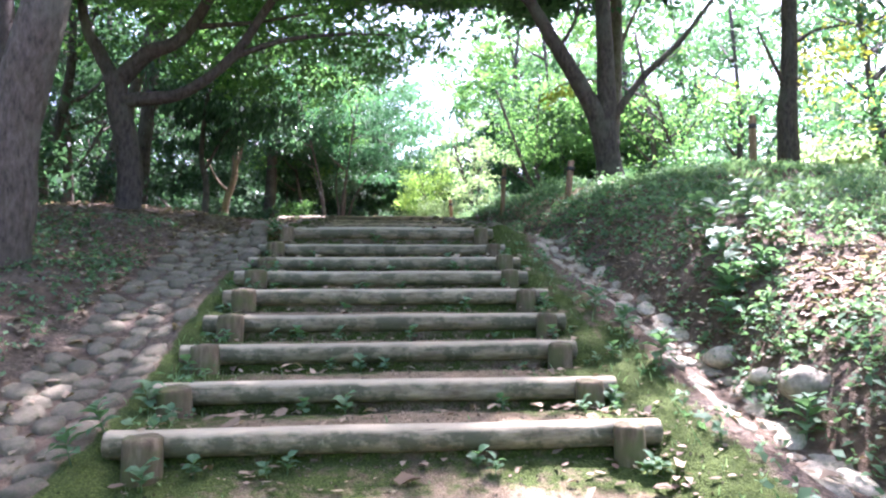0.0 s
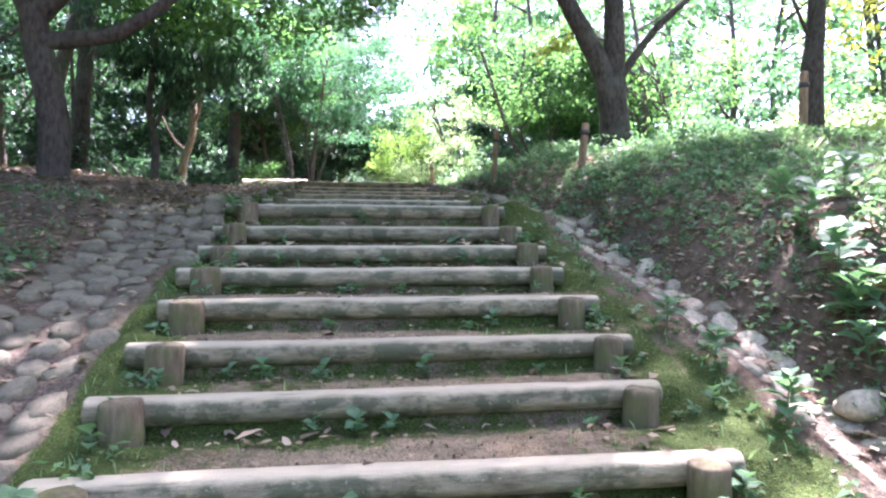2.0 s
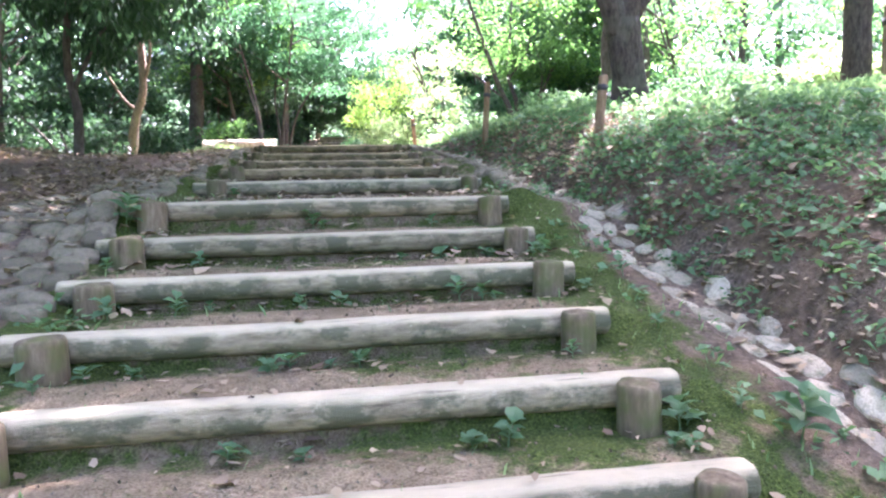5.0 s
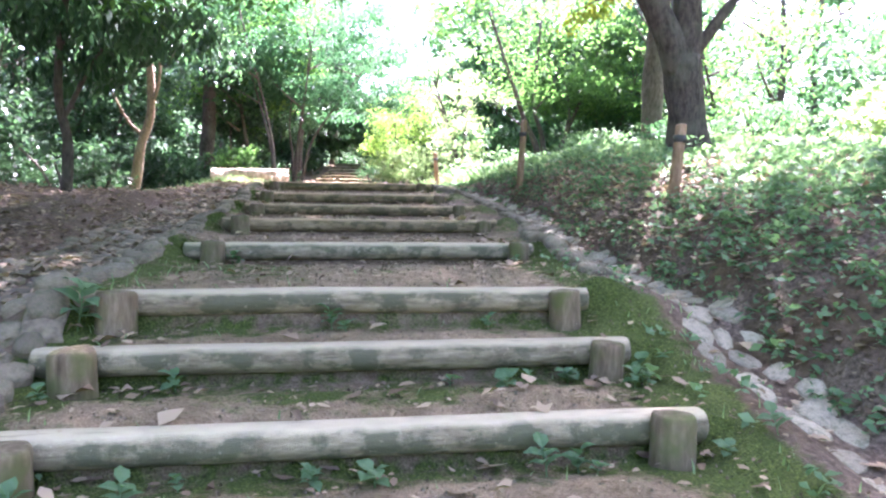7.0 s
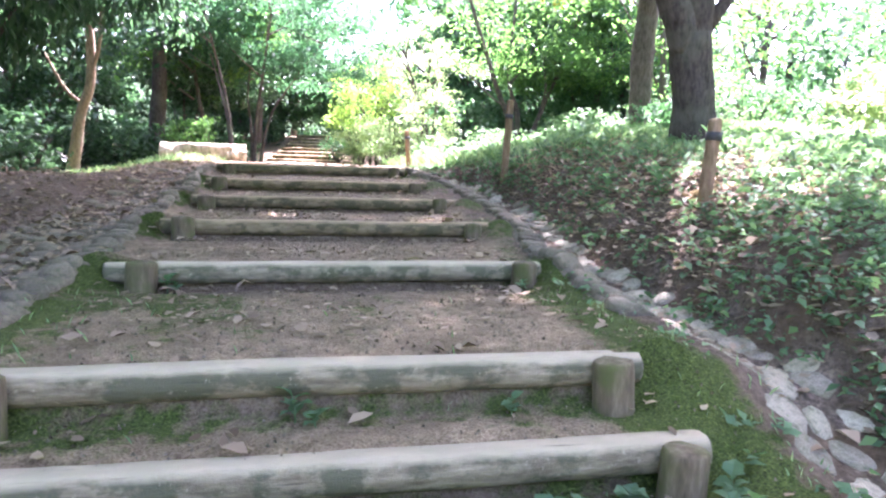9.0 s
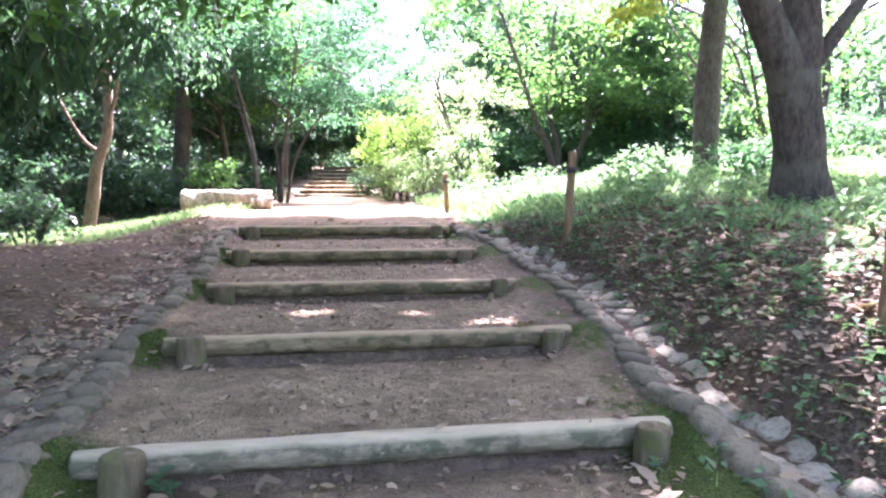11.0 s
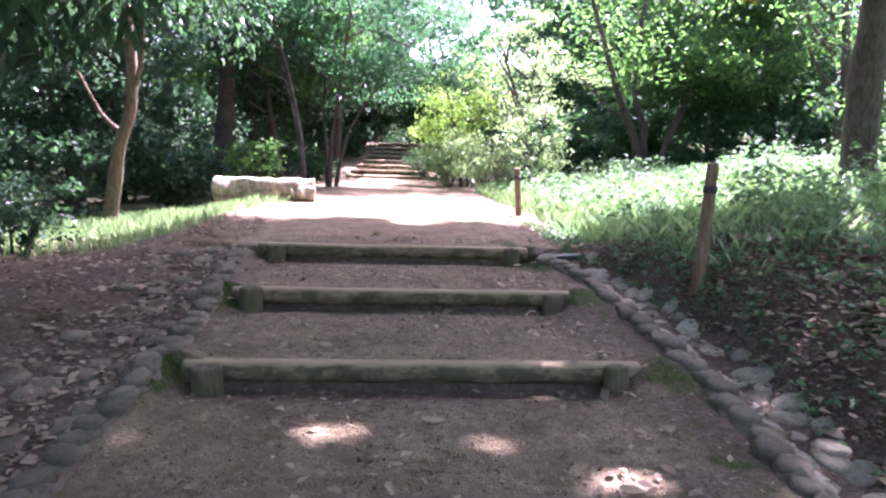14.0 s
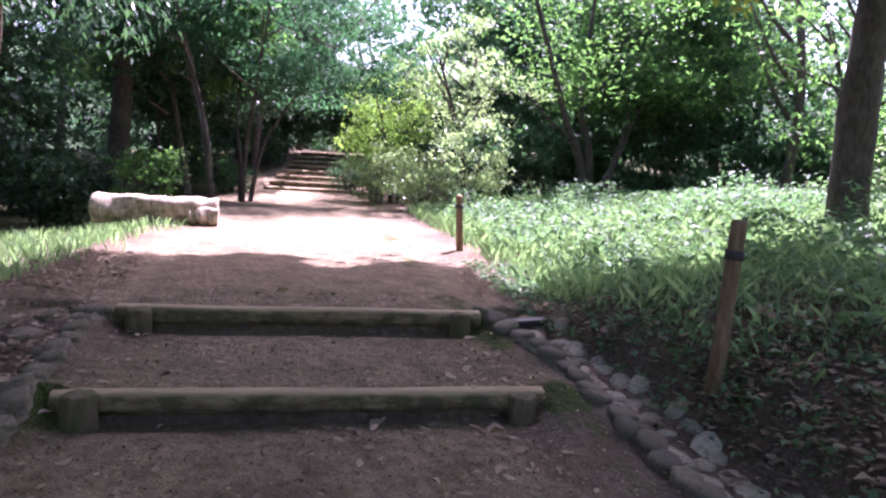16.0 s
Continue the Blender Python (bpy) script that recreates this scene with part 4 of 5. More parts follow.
for k, (x, y, r, h, kind, label) in enumerate(SHRUBS):
    g = np.random.default_rng(300 + k)
    z = gz(x, y)
    root = empty("shrub", pose(x, y, z))
    for j in range(6):
        a = g.random() * 6.28
        stem_part(root, [([(x + math.cos(a) * 0.08, y + math.sin(a) * 0.08, z - 0.1), (x + math.cos(a) * r * 0.35, y + math.sin(a) * r * 0.35, z + h * 0.5), (x + math.cos(a) * r * 0.6, y + math.sin(a) * r * 0.6, z + h * 0.9)], 0.022, 0.007)], BARK, "stem")
    spots = branch_spots((x, y, z + h * 0.55), (r * 0.8, r * 0.8, h * 0.5), 18, r * 0.45, 400 + k, -1.0)
    crown_part(root, spots, 800 if r < 1.1 else 400, 0.09 if r < 1.1 else 0.15, KIND[kind][0], 0.5, 0.5, 0.8, 1.0, "foliage")
    tagged(root, label, "shrub", "shrubs of the undergrowth")


def open_sky(x, y, z):
    """The break in the treetops beyond the clearing, where the sky shows."""
    a = math.degrees(math.atan2(x + 0.3, y - 3))
    return y > 26 and 3.4 < a < 8.8 and z > 7.6 + 0.2 * (y - 29) and (int(x * 7 + z * 13) % 3) != 0


def far_woods():
    """The wood goes on all round, too far to tell tree from tree."""
    g = np.random.default_rng(5)
    spots = []
    for k in range(800):
        a = g.random() * 2 * math.pi if k % 6 == 0 else math.pi * (-0.12 + 1.24 * g.random())
        d = 32 + 28 * g.random()
        x, y = math.cos(a) * d, 16 + math.sin(a) * d
        z = gz(x, y) + 19 * g.random() ** 1.2
        if not open_sky(x, y, z + 1):
            spots.append((x, y, z, 1.9 + 1.4 * g.random()))
    c = clumps(spots, 22, 0.8)
    tagged(link("far_woods", quads("far_woods", leaves(c, 0.52), LEAF_B)), "distant green wood closing the view all round", "woods", kind="stuff")
    bm = bmesh.new()
    for k in range(60):
        a = g.random() * 2 * math.pi
        d = 26 + 30 * g.random()
        x, y = math.cos(a) * d, 16 + math.sin(a) * d
        if abs(x) < 2.5 and y > 20:
            continue
        z = gz(x, y)
        tube(bm, curve_points([(x, y, z - 0.3), (x + g.normal(0, 0.5), y, z + 3), (x + g.normal(0, 0.9), y, z + 6), (x + g.normal(0, 1.6), y, z + 10)], 3), [0.2 - 0.014 * k for k in range(10)], 6)
    tagged(part("far_trunks", bm, BARK), "distant tree trunks in the wood", "woods", kind="stuff")


def thicket():
    """Dense shady undergrowth that fills the wood between the trunks."""
    g = np.random.default_rng(9)
    spots = []
    while len(spots) < 820:
        a, d = g.random() * 2 * math.pi, 13 + 20 * g.random()
        x, y = math.cos(a) * d, 19 + math.sin(a) * d
        if y < 6 or (abs(x - float(centre_x(y))) < 3.2 + 0.06 * abs(y - 30)) or (y < 27 and -7.5 < x < 8.5):
            continue
        z = gz(x, y) + 6.5 * g.random() ** 1.4
        if not open_sky(x, y, z + 1):
            spots.append((x, y, z, 1.1 + 0.9 * g.random()))
    for side, leaf, label in ((-1, LEAF_C, "dense dark evergreen undergrowth in the shady wood"), (1, LEAF_B, "dense green undergrowth behind the clearing")):
        c = clumps([q for q in spots if (q[0] + 1.5) * side > 0], 52, 0.8)
        tagged(link("thicket", quads("thicket", leaves(c, 0.24), leaf)), label, "thicket", kind="stuff")


def ridge():
    """The wooded slope that closes the distance."""
    n, rows = 220, 7
    bm = bmesh.new()
    rings = []
    for j in range(rows):
        ring = []
        for k in range(n):
            a = 2 * math.pi * k / n
            q = Vector((math.cos(a) * 9, math.sin(a) * 9, j * 0.9))
            d = 66 + 4.5 * j + 4 * noise.noise(q)
            x, y = math.cos(a) * d, 16 + math.sin(a) * d
            ring.append(bm.verts.new((x, y, -4 + 3.6 * j + (1.0 + 0.45 * j) * noise.noise(q * 1.7 + Vector((4, 0, 0))))))
        rings.append(ring)
    for p, q in zip(rings, rings[1:]):
        for k in range(n):
            bm.faces.new((p[k], p[(k + 1) % n], q[(k + 1) % n], q[k])).smooth = True
    tagged(part("backdrop", bm, RIDGE), "distant wooded slope closing the view", "backdrop", kind="structure")


far_woods()
thicket()
ridge()

# ---- felled log bench in the clearing ----
bench = empty("felled_log", pose(-2.45, 21.3, gz(-2.45, 21.3)))
for name, pts, r, top, mate, label in (
        ("bole", [(-1.0, 0.12, 0.20), (-0.3, 0.02, 0.22), (0.35, -0.02, 0.22), (0.78, 0.02, 0.21)], 0.30, 0.40, BENCH, ""),
        ("butt", [(0.42, -0.24, 0.12), (0.62, -0.26, 0.14), (0.82, -0.25, 0.13)], 0.17, 0.27, BENCH, "pale orange sawn butt of the log")):
    bm = bmesh.new()
    line = curve_points(pts, 7)
    tube(bm, line, [r * (0.92 + 0.1 * math.sin(k * 1.3)) for k in range(len(line))], 18, 0.3)
    for v in bm.verts:
        v.co.z = min(v.co.z, top + 0.03 * noise.noise(v.co * 4))
        v.co.z = max(v.co.z, -0.05)
    part(name, bm, mate, bench, label)
tagged(bench, "large felled log lying in the sun beside the path", "log")

# ---- rope fence on the bank ----


def fence_post(x, y, top, tilt, label):
    z = gz(x, y)
    h = top - z
    p = empty("fence_post", pose(x, y, z))
    bm = post_mesh(0.048, h + 0.25, x)
    s = part("stake", bm, FENCE, p)
    s.matrix_local = pose(0, 0, -0.25, tilt[0], tilt[1], 0)
    bm = bmesh.new()
    tube(bm, [(0, 0, -0.03), (0, 0, 0.03)], [0.056, 0.056], 12)
    t = part("rope_binding", bm, ROPE, p)
    hh = h * 0.80
    t.matrix_local = pose(0, 0, -0.25, tilt[0], tilt[1], 0) @ pose(0, 0, hh + 0.25)
    tagged(p, label, "fence post", "posts of the rope fence")
    return Matrix.Translation((x, y, z)) @ t.matrix_local @ Vector((0, 0, 0))


ends = [
    fence_post(4.6, 8.5, gz(4.6, 8.5) + 0.75, (0, 0), "weathered wooden fence post on the grassy bank"),
    fence_post(2.39, 9.69, 3.12, (-2, 6), "brown slanting wooden fence post on the leaf-strewn bank"),
    fence_post(2.23, 14.0, 3.69, (0, 3), "brown wooden fence post in the grass"),
    fence_post(1.76, 19.1, 3.6, (0, -4), "thin wooden fence post at the edge of the clearing"),
]
rope = empty("fence_rope", Matrix.Identity(4))
for a, b in zip(ends, ends[1:]):
    pts = [a.lerp(b, k / 10) + Vector((0, 0, -0.07 * math.sin(math.pi * k / 10))) for k in range(11)]
    bm = bmesh.new()
    tube(bm, pts, [0.011] * 11, 6)
    part("span", bm, ROPE, rope)
tagged(rope, "dark slack rope strung between the fence posts", "rope")

# ---- stone gutters ----


def stone_mesh(seed, n=8):
    """A worn stone with a rounded upper face, about 1 across and 0.45 high."""
    g = np.random.default_rng(seed)
    bm = bmesh.new()
    rad = 0.5 * (0.82 + 0.3 * g.random(n))
    rings = []
    for f, z in ((1.0, -0.4), (1.03, 0.02), (0.93, 0.17), (0.6, 0.23)):
        rings.append([bm.verts.new((math.cos(2 * math.pi * s / n) * rad[s] * f, math.sin(2 * math.pi * s / n) * rad[s] * f, z + 0.03 * g.normal())) for s in range(n)])
    for a, b in zip(rings, rings[1:]):
        for s in range(n):
            bm.faces.new((a[s], a[(s + 1) % n], b[(s + 1) % n], b[s])).smooth = True
    bm.faces.new(rings[-1]).smooth = True
    me = bpy.data.meshes.new("stone")
    bm.to_mesh(me)
    bm.free()
    return me


def lay(parent, meshes, x, y, size, thick, g, up=0.0):
    z = gz(x, y)
    e = 0.08
    nx, ny = (gz(x + e, y) - gz(x - e, y)) / (2 * e), (gz(x, y + e) - gz(x, y - e)) / (2 * e)
    ob = new("stone", meshes[int(g.integers(len(meshes)))])
    ob.parent = parent
    tilt = Vector((-nx * 0.7, -ny, 1)).to_track_quat("Z", "Y").to_matrix().to_4x4()
    turn = pose(0, 0, 0, g.normal(0, 4), g.normal(0, 4), g.random() * 360)
    ob.matrix_world = Matrix.Translation((x, y, z + up)) @ tilt @ turn @ Matrix.Diagonal((size[0], size[1], thick, 1))


g = np.random.default_rng(21)
paved = tagged(empty("gutter_paving"), "broad gutter paved with flat grey stones and strewn with leaves", "stone gutter", kind="structure")
flags = [stone_mesh(500 + k, 7) for k in range(6)]
for me in flags:
    me.materials.append(PAVE)
y = 2.3
while y < 15.7:
    for c in range(4):
        if y > 11.5 and g.random() < 0.55:
            continue
        x = PAVE_X - 0.29 + 0.19 * c + g.normal(0, 0.025)
        lay(paved, flags, x, y + g.normal(0, 0.03) + 0.09 * (c % 2), (0.165 + 0.06 * g.random(), 0.17 + 0.05 * g.random()), 0.115 + 0.06 * g.random(), g, -0.006 + g.normal(0, 0.004))
    y += 0.19
gutter = tagged(empty("gutter_stones"), "narrow drainage gutter lined with rounded pale stones along the bank", "stone gutter", kind="structure")
cobbles = [stone_mesh(600 + k, 8) for k in range(6)]
for me in cobbles:
    me.materials.append(STONE)
y = 2.4
while y < 15.6:
    gx = float(gutter_x(y))
    n = 2 if g.random() < 0.6 else 3
    for c in range(n):
        x = gx + (c - (n - 1) / 2) * (0.40 / n) + g.normal(0, 0.03)
        lay(gutter, cobbles, x, y + g.normal(0, 0.03), (0.32 / n + 0.10 * g.random(), 0.13 + 0.12 * g.random()), 0.06 + 0.06 * g.random(), g, -0.006 + g.normal(0, 0.006))
    y += 0.165


def curb(name, line, label):
    """A low ridge of mortared stone beside the gutter."""
    bm = bmesh.new()
    seg = 10
    rings = []
    for k, (x, y) in enumerate(line):
        z = gz(x, y)
        ring = []
        for s in range(seg):
            a = math.pi * s / (seg - 1)
            q = Vector((x * 4, y * 4, s))
            w, hgt = 0.095 * (1 + 0.5 * noise.noise(Vector((x, y * 5, s * 0.5))) + 0.35 * noise.noise(Vector((s, y * 13, 4)))), 0.055 * (1 + 0.5 * noise.noise(q * 0.9 + Vector((3, 0, 0))) + 0.6 * noise.noise(Vector((0, y * 7, 1))) + 0.35 * noise.noise(Vector((s * 0.7, y * 15, 8))))
            ring.append(bm.verts.new((x + math.cos(a) * w, y, z - 0.03 + math.sin(a) ** 0.7 * hgt)))
        rings.append(ring)
    for a, b in zip(rings, rings[1:]):
        for s in range(seg - 1):
            bm.faces.new((a[s], b[s], b[s + 1], a[s + 1])).smooth = True
    bm.faces.new(rings[0])
    bm.faces.new(rings[-1][::-1])
    bmesh.ops.recalc_face_normals(bm, faces=bm.faces)
    tagged(part(name, bm, CURB), label, "curb", kind="structure")


for y in np.arange(8.7, 15.7, 0.17):
    lay(gutter, flags, float(gutter_x(y)) - 0.30 + g.normal(0, 0.02), y + g.normal(0, 0.02), (0.15 + 0.05 * g.random(), 0.17 + 0.06 * g.random()), 0.10 + 0.05 * g.random(), g, 0.025)
for y in np.arange(6.6, 15.6, 0.16):
    lay(paved, flags, PAVE_X + 0.44 + 0.03 * math.sin(y * 2) + g.normal(0, 0.02), y + g.normal(0, 0.02), (0.12 + 0.06 * g.random(), 0.15 + 0.06 * g.random()), 0.11 + 0.05 * g.random(), g, 0.02)
curb("curb", [(float(gutter_x(y)) - 0.30, y) for y in np.arange(8.6, 15.75, 0.035)], "low mossy mortared stone curb beside the gutter")
curb("curb", [(PAVE_X + 0.45 + 0.03 * math.sin(y * 2), y) for y in np.arange(7.6, 15.6, 0.035)], "low mossy stone curb beside the paved gutter")


def boulder(x, y, size, label):
    bm = bmesh.new()
    bmesh.ops.create_icosphere(bm, subdivisions=3, radius=1.0)
    for v in bm.verts:
        n = v.co.normalized()
        v.co = n * (1 + 0.22 * noise.noise(n * 1.5 + Vector((x, y, 0))) + 0.06 * noise.noise(n * 5 + Vector((y, x, 0))))
        v.co = Vector((v.co.x * size[0], v.co.y * size[1], v.co.z * size[2]))
    for f in bm.faces:
        f.smooth = True
    ob = part("boulder", bm, STONE)
    ob.location = (x, y, gz(x, y) + size[2] * 0.1)
    ob.rotation_euler = (0, 0.15, x * 7)
    tagged(ob, label, "boulder", "boulders beside the gutter")


boulder(2.02, 4.55, (0.11, 0.14, 0.09), "grey-brown boulder at the foot of the bank")
boulder(2.06, 3.75, (0.15, 0.13, 0.10), "grey-brown boulder at the foot of the bank")
boulder(2.02, 4.1, (0.08, 0.08, 0.06), "small grey boulder at the foot of the bank")

# black drain slab beside the top step
bm = bmesh.new()
bmesh.ops.create_cube(bm, size=1.0)
bmesh.ops.scale(bm, vec=(0.62, 0.13, 0.05), verts=bm.verts)
bmesh.ops.bevel(bm, geom=bm.edges[:], offset=0.012, segments=2, affect="EDGES")
slab = part("drain_slab", bm, PIPE)
slab.matrix_world = pose(1.62, 15.62, gz(1.5, 15.62) + 0.045, 0, -4, 3)
tagged(slab, "dark slab laid across the gutter's upper end", "drain slab")

# ---- ground cover ----


def scatter(n, xlo, xhi, ylo, yhi, weight):
    x, y = RNG.uniform(xlo, xhi, n), RNG.uniform(ylo, yhi, n)
    ok = RNG.random(n) < weight(x, y)
    return x[ok], y[ok]


def bank_d(x, y):
    return x - gutter_x(y) - 0.24


def bare(x, y):
    """How bare the foot of the bank is, where dry leaves lie instead of herbs."""
    d = np.hypot((x - 3.05) / 0.62, (y - 4.35) / 0.6) + 0.3 * value_noise(x * 2.5, y * 2.5)
    return 1 - ease(0.75, 1.1, d)


def herbs():
    def weight(x, y):
        d = bank_d(x, y)
        right = (d > -0.13) * (0.55 + 0.45 * ease(-0.3, 0.5, value_noise(x * 1.2, y * 1.2 + 3))) * (1 - 0.65 * ease(8.5, 10.5, y) * (1 - ease(13.0, 15.0, y)) * (d < 1.6)) * (1 - 0.88 * bare(x, y))
        e = PAVE_X - 0.42 - x
        left = (e > 0) * ((0.25 + 0.7 * ease(-0.3, 0.4, value_noise(x * 1.1 + 8, y * 1.1))) * (1 - ease(6.5, 8.5, y)))
        verge = (np.abs(x - (gutter_x(y) - 0.36)) < 0.13) * 0.13 * (y < 9.5) + (np.abs(x + 1.5) < 0.1) * 0.12 * (y < 7)
        return np.clip(right + left + verge, 0, 1)
    x, y = scatter(60000, -5.5, 6.0, 1.8, 18, weight)
    z = ground_z(x, y)
    n = len(x)
    k = 5
    h = RNG.uniform(0.015, 0.10, n)
    c = np.repeat(np.stack([x, y, z], 1), k, 0)
    hh = np.repeat(h, k)
    c += np.stack([RNG.normal(0, 0.035, n * k), RNG.normal(0, 0.035, n * k), hh * RNG.uniform(0.3, 1.2, n * k)], 1)
    me = quads("herbs", leaves(c, 0.047, 0.15, 0.6), HERB)
    tagged(link("herbs", me), "low green herbs and ivy covering the bank", "ground cover", kind="stuff")


def blades(x, y, height, lean=0.35, width=0.008):
    n = len(x)
    z = ground_z(x, y)
    a = RNG.random(n) * 2 * np.pi
    h = height * RNG.uniform(0.5, 1.25, n)
    b = np.stack([x, y, z - 0.01], 1)
    s = np.stack([np.cos(a), np.sin(a), 0 * a], 1) * width
    l = np.stack([np.cos(a + 1.57), np.sin(a + 1.57), 0 * a], 1) * (h * lean * RNG.uniform(0.2, 1.6, n))[:, None]
    up = np.stack([0 * a, 0 * a, h], 1)
    return np.stack([b - s, b + s, b + s * 0.7 + up * 0.6 + l * 0.35, b + up * 0.97 + l], 1)


def grass():
    def weight(x, y):
        d = bank_d(x, y)
        crest = ease(0.9, 2.0, d + 0.5 * value_noise(x, y)) * (y < 18)
        strip = ease(0.05, 0.5, d) * ease(13.2, 14.6, y)
        return np.clip((crest + strip) * (0.45 + 0.55 * ease(-0.5, 0.3, value_noise(x * 1.5, y * 1.5))), 0, 1)
    x, y = scatter(64000, 1.9, 9.5, 2.5, 26, weight)
    tall = blades(x, y, 0.13 + 0.13 * ease(13.5, 16.5, y), 0.6, 0.0055 + 0.003 * ease(13.5, 16.5, y)[:, None])
    x2, y2 = scatter(9000, -7.5, -2.0, 16.5, 23, lambda x, y: ease(0.6, 1.4, -2.0 - x + 0.6 * value_noise(x * 2, y * 2) + 0.25 * (y - 18)))
    x3, y3 = scatter(2600, -1.8, 1.7, 2.5, 9.4, lambda x, y: 0.5 * (np.abs(np.abs(x + 0.1) - 1.42) < 0.2) + 0.06)
    me = quads("grass", np.concatenate([tall, blades(x2, y2, 0.16), blades(x3, y3, 0.06, 0.5, 0.004)]), GRASS)
    tagged(link("grass", me), "thin green grass on the bank and round the clearing", "grass", kind="stuff")
    x, y = scatter(7000, 1.9, 8.5, 9.0, 25, lambda x, y: ease(0.3, 1.0, bank_d(x, y)) * (0.35 + 0.65 * ease(-0.3, 0.4, value_noise(x * 1.1, y * 1.1 + 6))) * (0.25 + 0.75 * ease(13, 16, y)))
    z = ground_z(x, y)
    c = np.repeat(np.stack([x, y, z], 1), 9, 0)
    c += np.stack([RNG.normal(0, 0.09, len(c)), RNG.normal(0, 0.09, len(c)), RNG.uniform(0.03, 0.15, len(c)) * (1 + 1.2 * ease(14.0, 17.0, c[:, 1])) * (1 + 1.1 * ease(0.2, 0.7, value_noise(c[:, 0] * 1.6, c[:, 1] * 1.6 + 2)))], 1)
    me = quads("weeds", leaves(c, 0.085, 0.3, 0.45), HERB)
    tagged(link("weeds", me), "leafy green weeds growing in the grass", "weeds", kind="stuff")


def litter():
    def weight(x, y):
        d = bank_d(x, y)
        bank = (d > -0.05) * (0.35 + 1.6 * ease(8.6, 9.8, y) * (1 - ease(13.4, 14.6, y))) * np.exp(-d / 1.6) + 0.9 * (d > 0) * bare(x, y)
        e = PAVE_X - 0.36 - x
        left = (e > 0) * 0.5 * np.exp(-e / 2.5) * (0.4 + 0.6 * ease(5, 8, y)) * (1 - 0.6 * ease(10, 13, y))
        pave = (np.abs(x - PAVE_X) < 0.36) * (0.09 + 0.65 * (ease(7, 9, y) - 0.5 * ease(10.5, 13, y)) * ease(0, 0.3, -1.75 - x + 0.1))
        path = (np.abs(x + 0.2) < 1.35) * 0.05 * (1 + 1.5 * ease(0.3, 1.2, x)) * (0.5 + 1.3 * ease(-0.1, 0.6, value_noise(x * 1.3, y * 2.1))) * (y < 16)
        gut = (np.abs(x - gutter_x(y) - 0.06) < 0.26) * 0.16
        return np.clip(bank + left + pave + path + gut, 0, 1)
    x, y = scatter(112000, -6.0, 4.6, 1.8, 18.0, weight)
    small = len(x)
    x2, y2 = scatter(9000, -1.6, 1.6, 2.6, 16.5, lambda x, y: (0.25 + 0.45 * ease(8, 10, y)) * (0.3 + 1.0 * ease(-0.2, 0.5, value_noise(x * 2.2, y * 2.2 + 5))))
    x, y = np.concatenate([x, x2]), np.concatenate([y, y2])
    z = ground_z(x, y)
    n = len(x)
    c = np.stack([x, y, z + np.where(np.arange(n) < small, 0.012 + 0.012 * RNG.random(n), 0.004)], 1)
    a = RNG.random(n) * 2 * np.pi
    tip = np.stack([np.cos(a), np.sin(a), RNG.normal(0, 0.16, n)], 1)
    side = np.stack([-np.sin(a), np.cos(a), RNG.normal(0, 0.16, n)], 1)
    s = (np.where(np.abs(x + 0.2) < 1.4, 0.055, 0.056) * RNG.lognormal(0, 0.36, n))[:, None].clip(0.03, 0.16)
    s[small:] *= 0.42
    curl = np.array([0, 0, 1]) * s * RNG.normal(0.10, 0.12, n)[:, None]
    w1, w2 = RNG.uniform(0.16, 0.30, (2, n, 1)) * s
    roll = curl * RNG.uniform(-0.6, 1.6, (n, 1))
    v = np.stack([c - tip * s * 0.5, c - tip * s * 0.22 + side * w1 + curl, c + tip * s * 0.16 + side * w2 + roll, c + tip * s * 0.5 + curl * 0.6, c + tip * s * 0.14 - side * w2 + curl, c - tip * s * 0.24 - side * w1 + roll], 1)
    v[:, :, 2] += 0.004
    tagged(link("leaf_litter", quads("leaf_litter", v, DEAD)), "curled brown dead leaves strewn over the ground", "leaf litter", kind="stuff")


def grit():
    """Small stones and crumbs of earth on the treads."""
    x, y = scatter(9000, -1.5, 1.3, 2.4, 16, lambda x, y: 0.55 + 0 * x)
    z = ground_z(x, y)
    n = len(x)
    c = np.stack([x, y, z + 0.003], 1)
    s = RNG.uniform(0.004, 0.012, n)[:, None]
    a = RNG.random(n) * 6.28
    u = np.stack([np.cos(a), np.sin(a), 0 * a], 1) * s
    w = np.stack([-np.sin(a), np.cos(a), 0 * a], 1) * s
    t = np.array([0, 0, 1]) * s
    v = np.concatenate([np.stack([c - u, c - w, c + t, c + w * 0], 1), np.stack([c - u - t, c - w - t, c + u * 0.8, c + t], 1), np.stack([c - u - t, c + t, c + u * 0.8, c + w - t], 1)])
    tagged(link("grit", quads("grit", v, PAVE)), "small stones and crumbs of earth on the treads", "grit", kind="stuff")


herbs()
grass()
litter()
grit()

# ---- single weeds on the steps ----


def leaf_blade(size, slim):
    """One weed leaf from its stalk outwards along x, folded along its rib."""
    s = size
    row = [(0.0, 0.0, 0.0), (0.30, 0.42, 0.05), (0.62, 0.40, 0.03), (1.0, 0.0, -0.14)]
    bm = bmesh.new()
    ribs = [bm.verts.new((f * s, 0, (h - 0.03) * s)) for f, _, h in row]
    for side in (1, -1):
        edge = [bm.verts.new((f * s, side * w * slim * s, (h + 0.05) * s)) for f, w, h in row[1:3]]
        bm.faces.new((ribs[0], edge[0], ribs[1]))
        bm.faces.new((ribs[1], edge[0], edge[1], ribs[2]))
        bm.faces.new((ribs[2], edge[1], ribs[3]))
    me = bpy.data.meshes.new("leaf")
    bm.to_mesh(me)
    bm.free()
    me.materials.append(HERB)
    return me


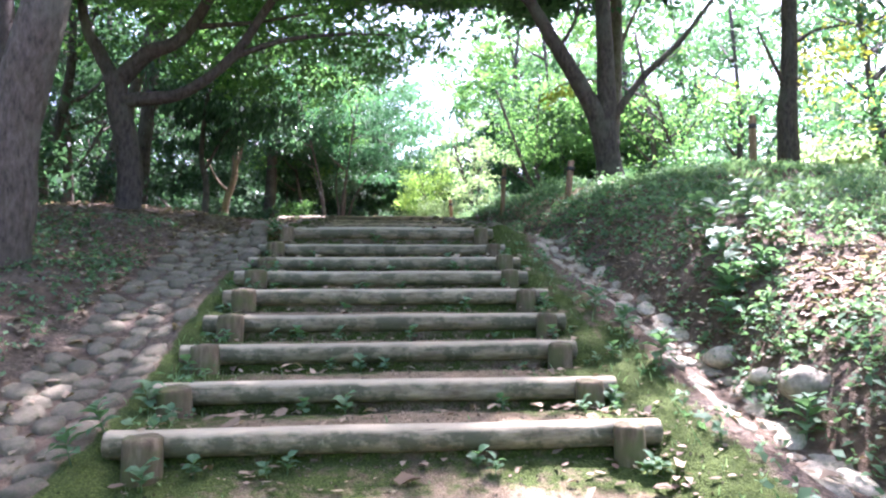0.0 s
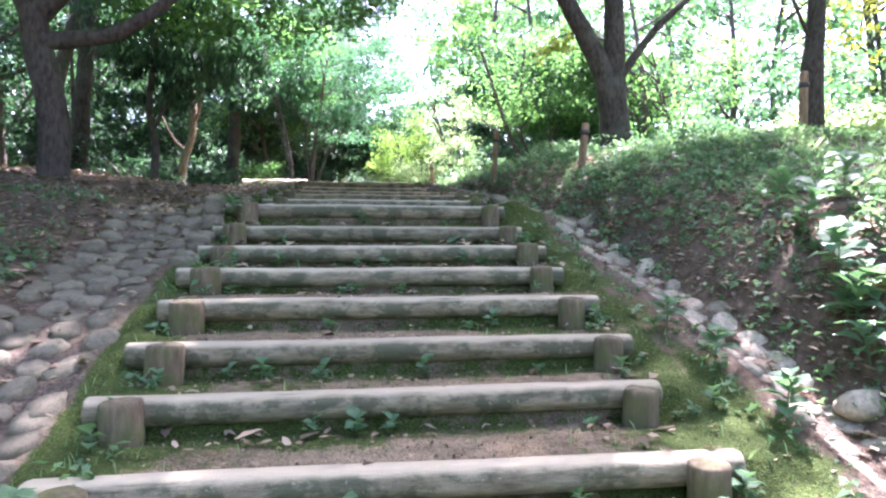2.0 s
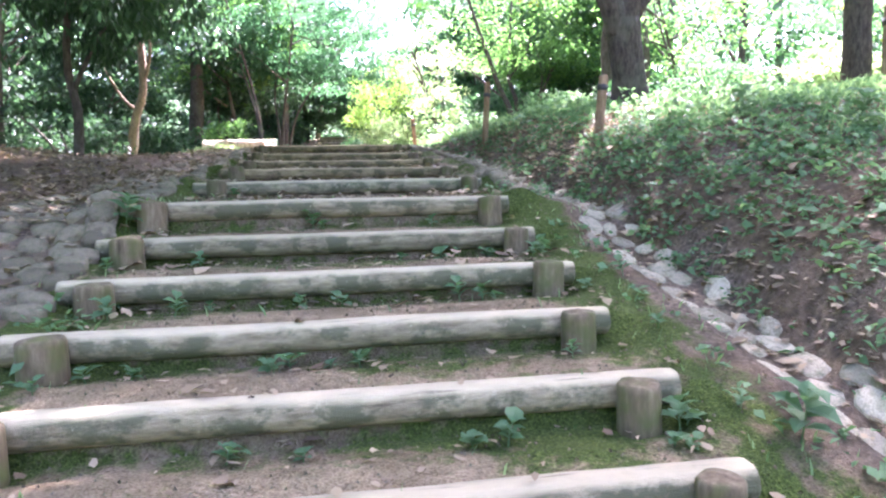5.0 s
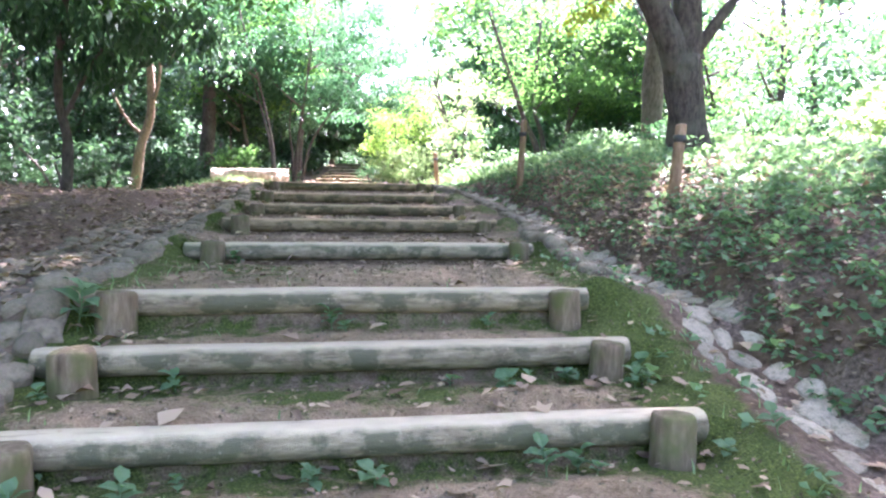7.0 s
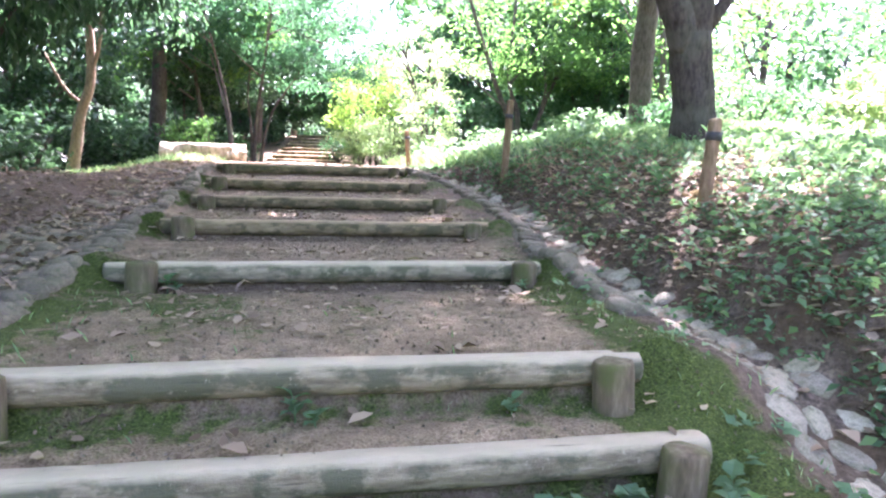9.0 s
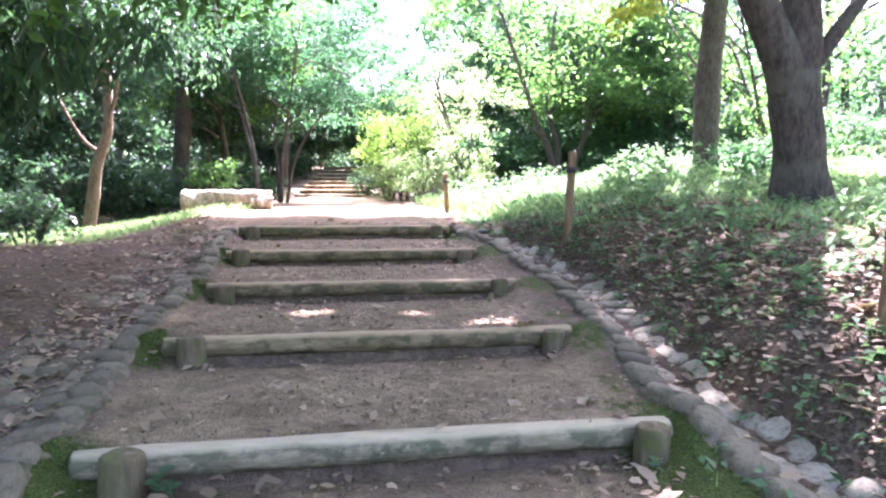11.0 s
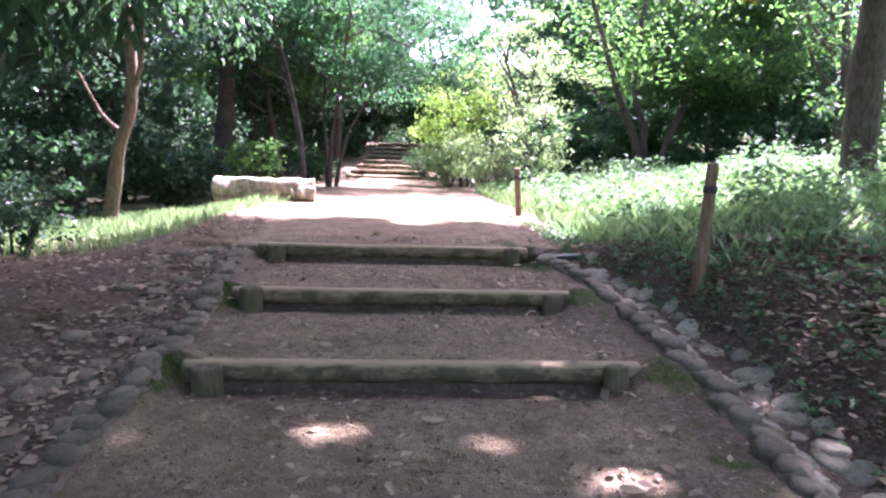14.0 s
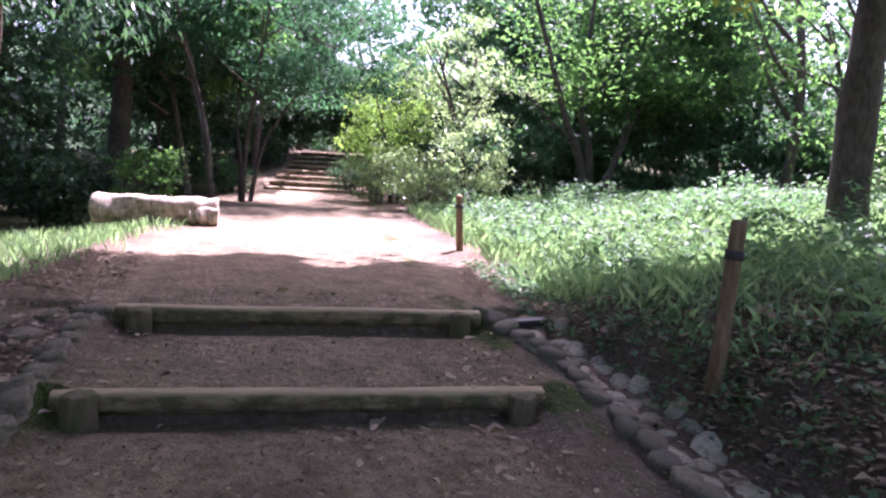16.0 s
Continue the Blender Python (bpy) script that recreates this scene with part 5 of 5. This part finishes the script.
def weed(name, seed, high, n, size, slim=1.0):
    """A weed: one stem and its leaves, standing at the origin."""
    g = np.random.default_rng(seed)
    root = empty(name)
    bm = bmesh.new()
    tube(bm, [(0, 0, -0.02), (0.004, 0, high * 0.5), (0, 0.004, high)], [0.003, 0.0025, 0.0015], 5)
    part("stem", bm, HERB, root)
    me = leaf_blade(size, slim)
    for k in range(n):
        ob = link("leaf", me, root)
        s = 0.7 + 0.5 * g.random()
        ob.matrix_local = pose(0, 0, high * (0.25 + 0.75 * (k + 1) / n), g.normal(0, 12), -10 - 35 * g.random() * (k + 1) / n + 10 * g.normal(), math.degrees(2.4 * k) + g.normal(0, 15)) @ Matrix.Diagonal((s, s, s, 1))
    return root


KINDS = [weed("weed", 700, 0.05, 6, 0.06), weed("weed", 701, 0.09, 7, 0.065, 0.8), weed("weed", 702, 0.07, 8, 0.05), weed("herb", 703, 0.15, 11, 0.085, 0.7)]
for w in KINDS[:3]:
    tagged(w, "small green weed sprouting at the foot of a log step", "weed", "weeds on the steps")
tagged(KINDS[3], "leafy bright green herb growing beside the steps", "herb", "leafy herbs beside the steps")
used = set()


def plant(kind, x, y, s):
    m = pose(x, y, gz(x, y) - 0.004, g.normal(0, 7), g.normal(0, 7), g.random() * 360) @ Matrix.Diagonal((s, s, s, 1))
    if kind in used:
        copy_thing(KINDS[kind], pose(0, 0, 0)).matrix_basis = m
    else:
        used.add(kind)
        KINDS[kind].matrix_basis = m


g = np.random.default_rng(31)
for k, (y, z, xl, xr) in enumerate(STEPS[:10]):
    for j in range(10 if k < 8 else 3):
        x = g.uniform(xl + 0.05, xr + 0.35) if j < 7 else (g.uniform(xr - 0.1, xr + 0.55) if j < 9 else g.uniform(xl - 0.35, xl + 0.1))
        yy = y - 0.03 - abs(g.normal(0, 0.06)) - (0.16 if abs(x - xr - 0.08) < 0.12 or abs(x - xl + 0.08) < 0.12 else 0)
        plant(int(g.integers(3)), x, yy, g.uniform(0.7, 1.4))
for x, y, s in ((2.22, 4.85, 2.0), (2.36, 5.15, 2.2), (2.3, 4.95, 1.7), (2.12, 4.62, 1.6), (2.48, 4.9, 1.5), (2.45, 5.6, 2.4), (2.75, 5.3, 2.2), (2.6, 6.1, 1.8), (3.0, 5.9, 2.0), (2.2, 4.9, 1.5), (1.5, 4.4, 1.6), (1.42, 4.9, 1.5), (1.35, 5.3, 1.4), (-1.7, 3.6, 1.2), (-1.62, 3.95, 1.2), (-1.75, 3.35, 1.1), (1.9, 3.5, 1.6), (-1.55, 7.7, 1.5), (2.9, 8.0, 1.6), (3.2, 7.2, 1.8), (2.35, 10.2, 1.4), (2.25, 10.9, 1.4)):
    plant(3, x, y, s)

# pale dead branches lying at the wood's edge
for pts, r in (([(-4.9, 16.0, 0.0), (-5.15, 16.05, 0.5), (-5.6, 16.1, 0.95)], 0.03), ([(-4.75, 15.9, 0.0), (-4.8, 15.9, 0.35), (-4.88, 15.9, 0.62)], 0.028)):
    z0 = gz(pts[0][0], pts[0][1])
    b = bmesh.new()
    c = curve_points([(x, y, z + z0 - 0.03) for x, y, z in pts], 5)
    tube(b, c, [r * (1 - 0.5 * k / len(c)) for k in range(len(c))], 8, 0.2)
    tagged(part("dead_branch", b, BARK_GREY), "pale bare dead branch standing among shady shrubs", "dead branch", "pale dead branches")
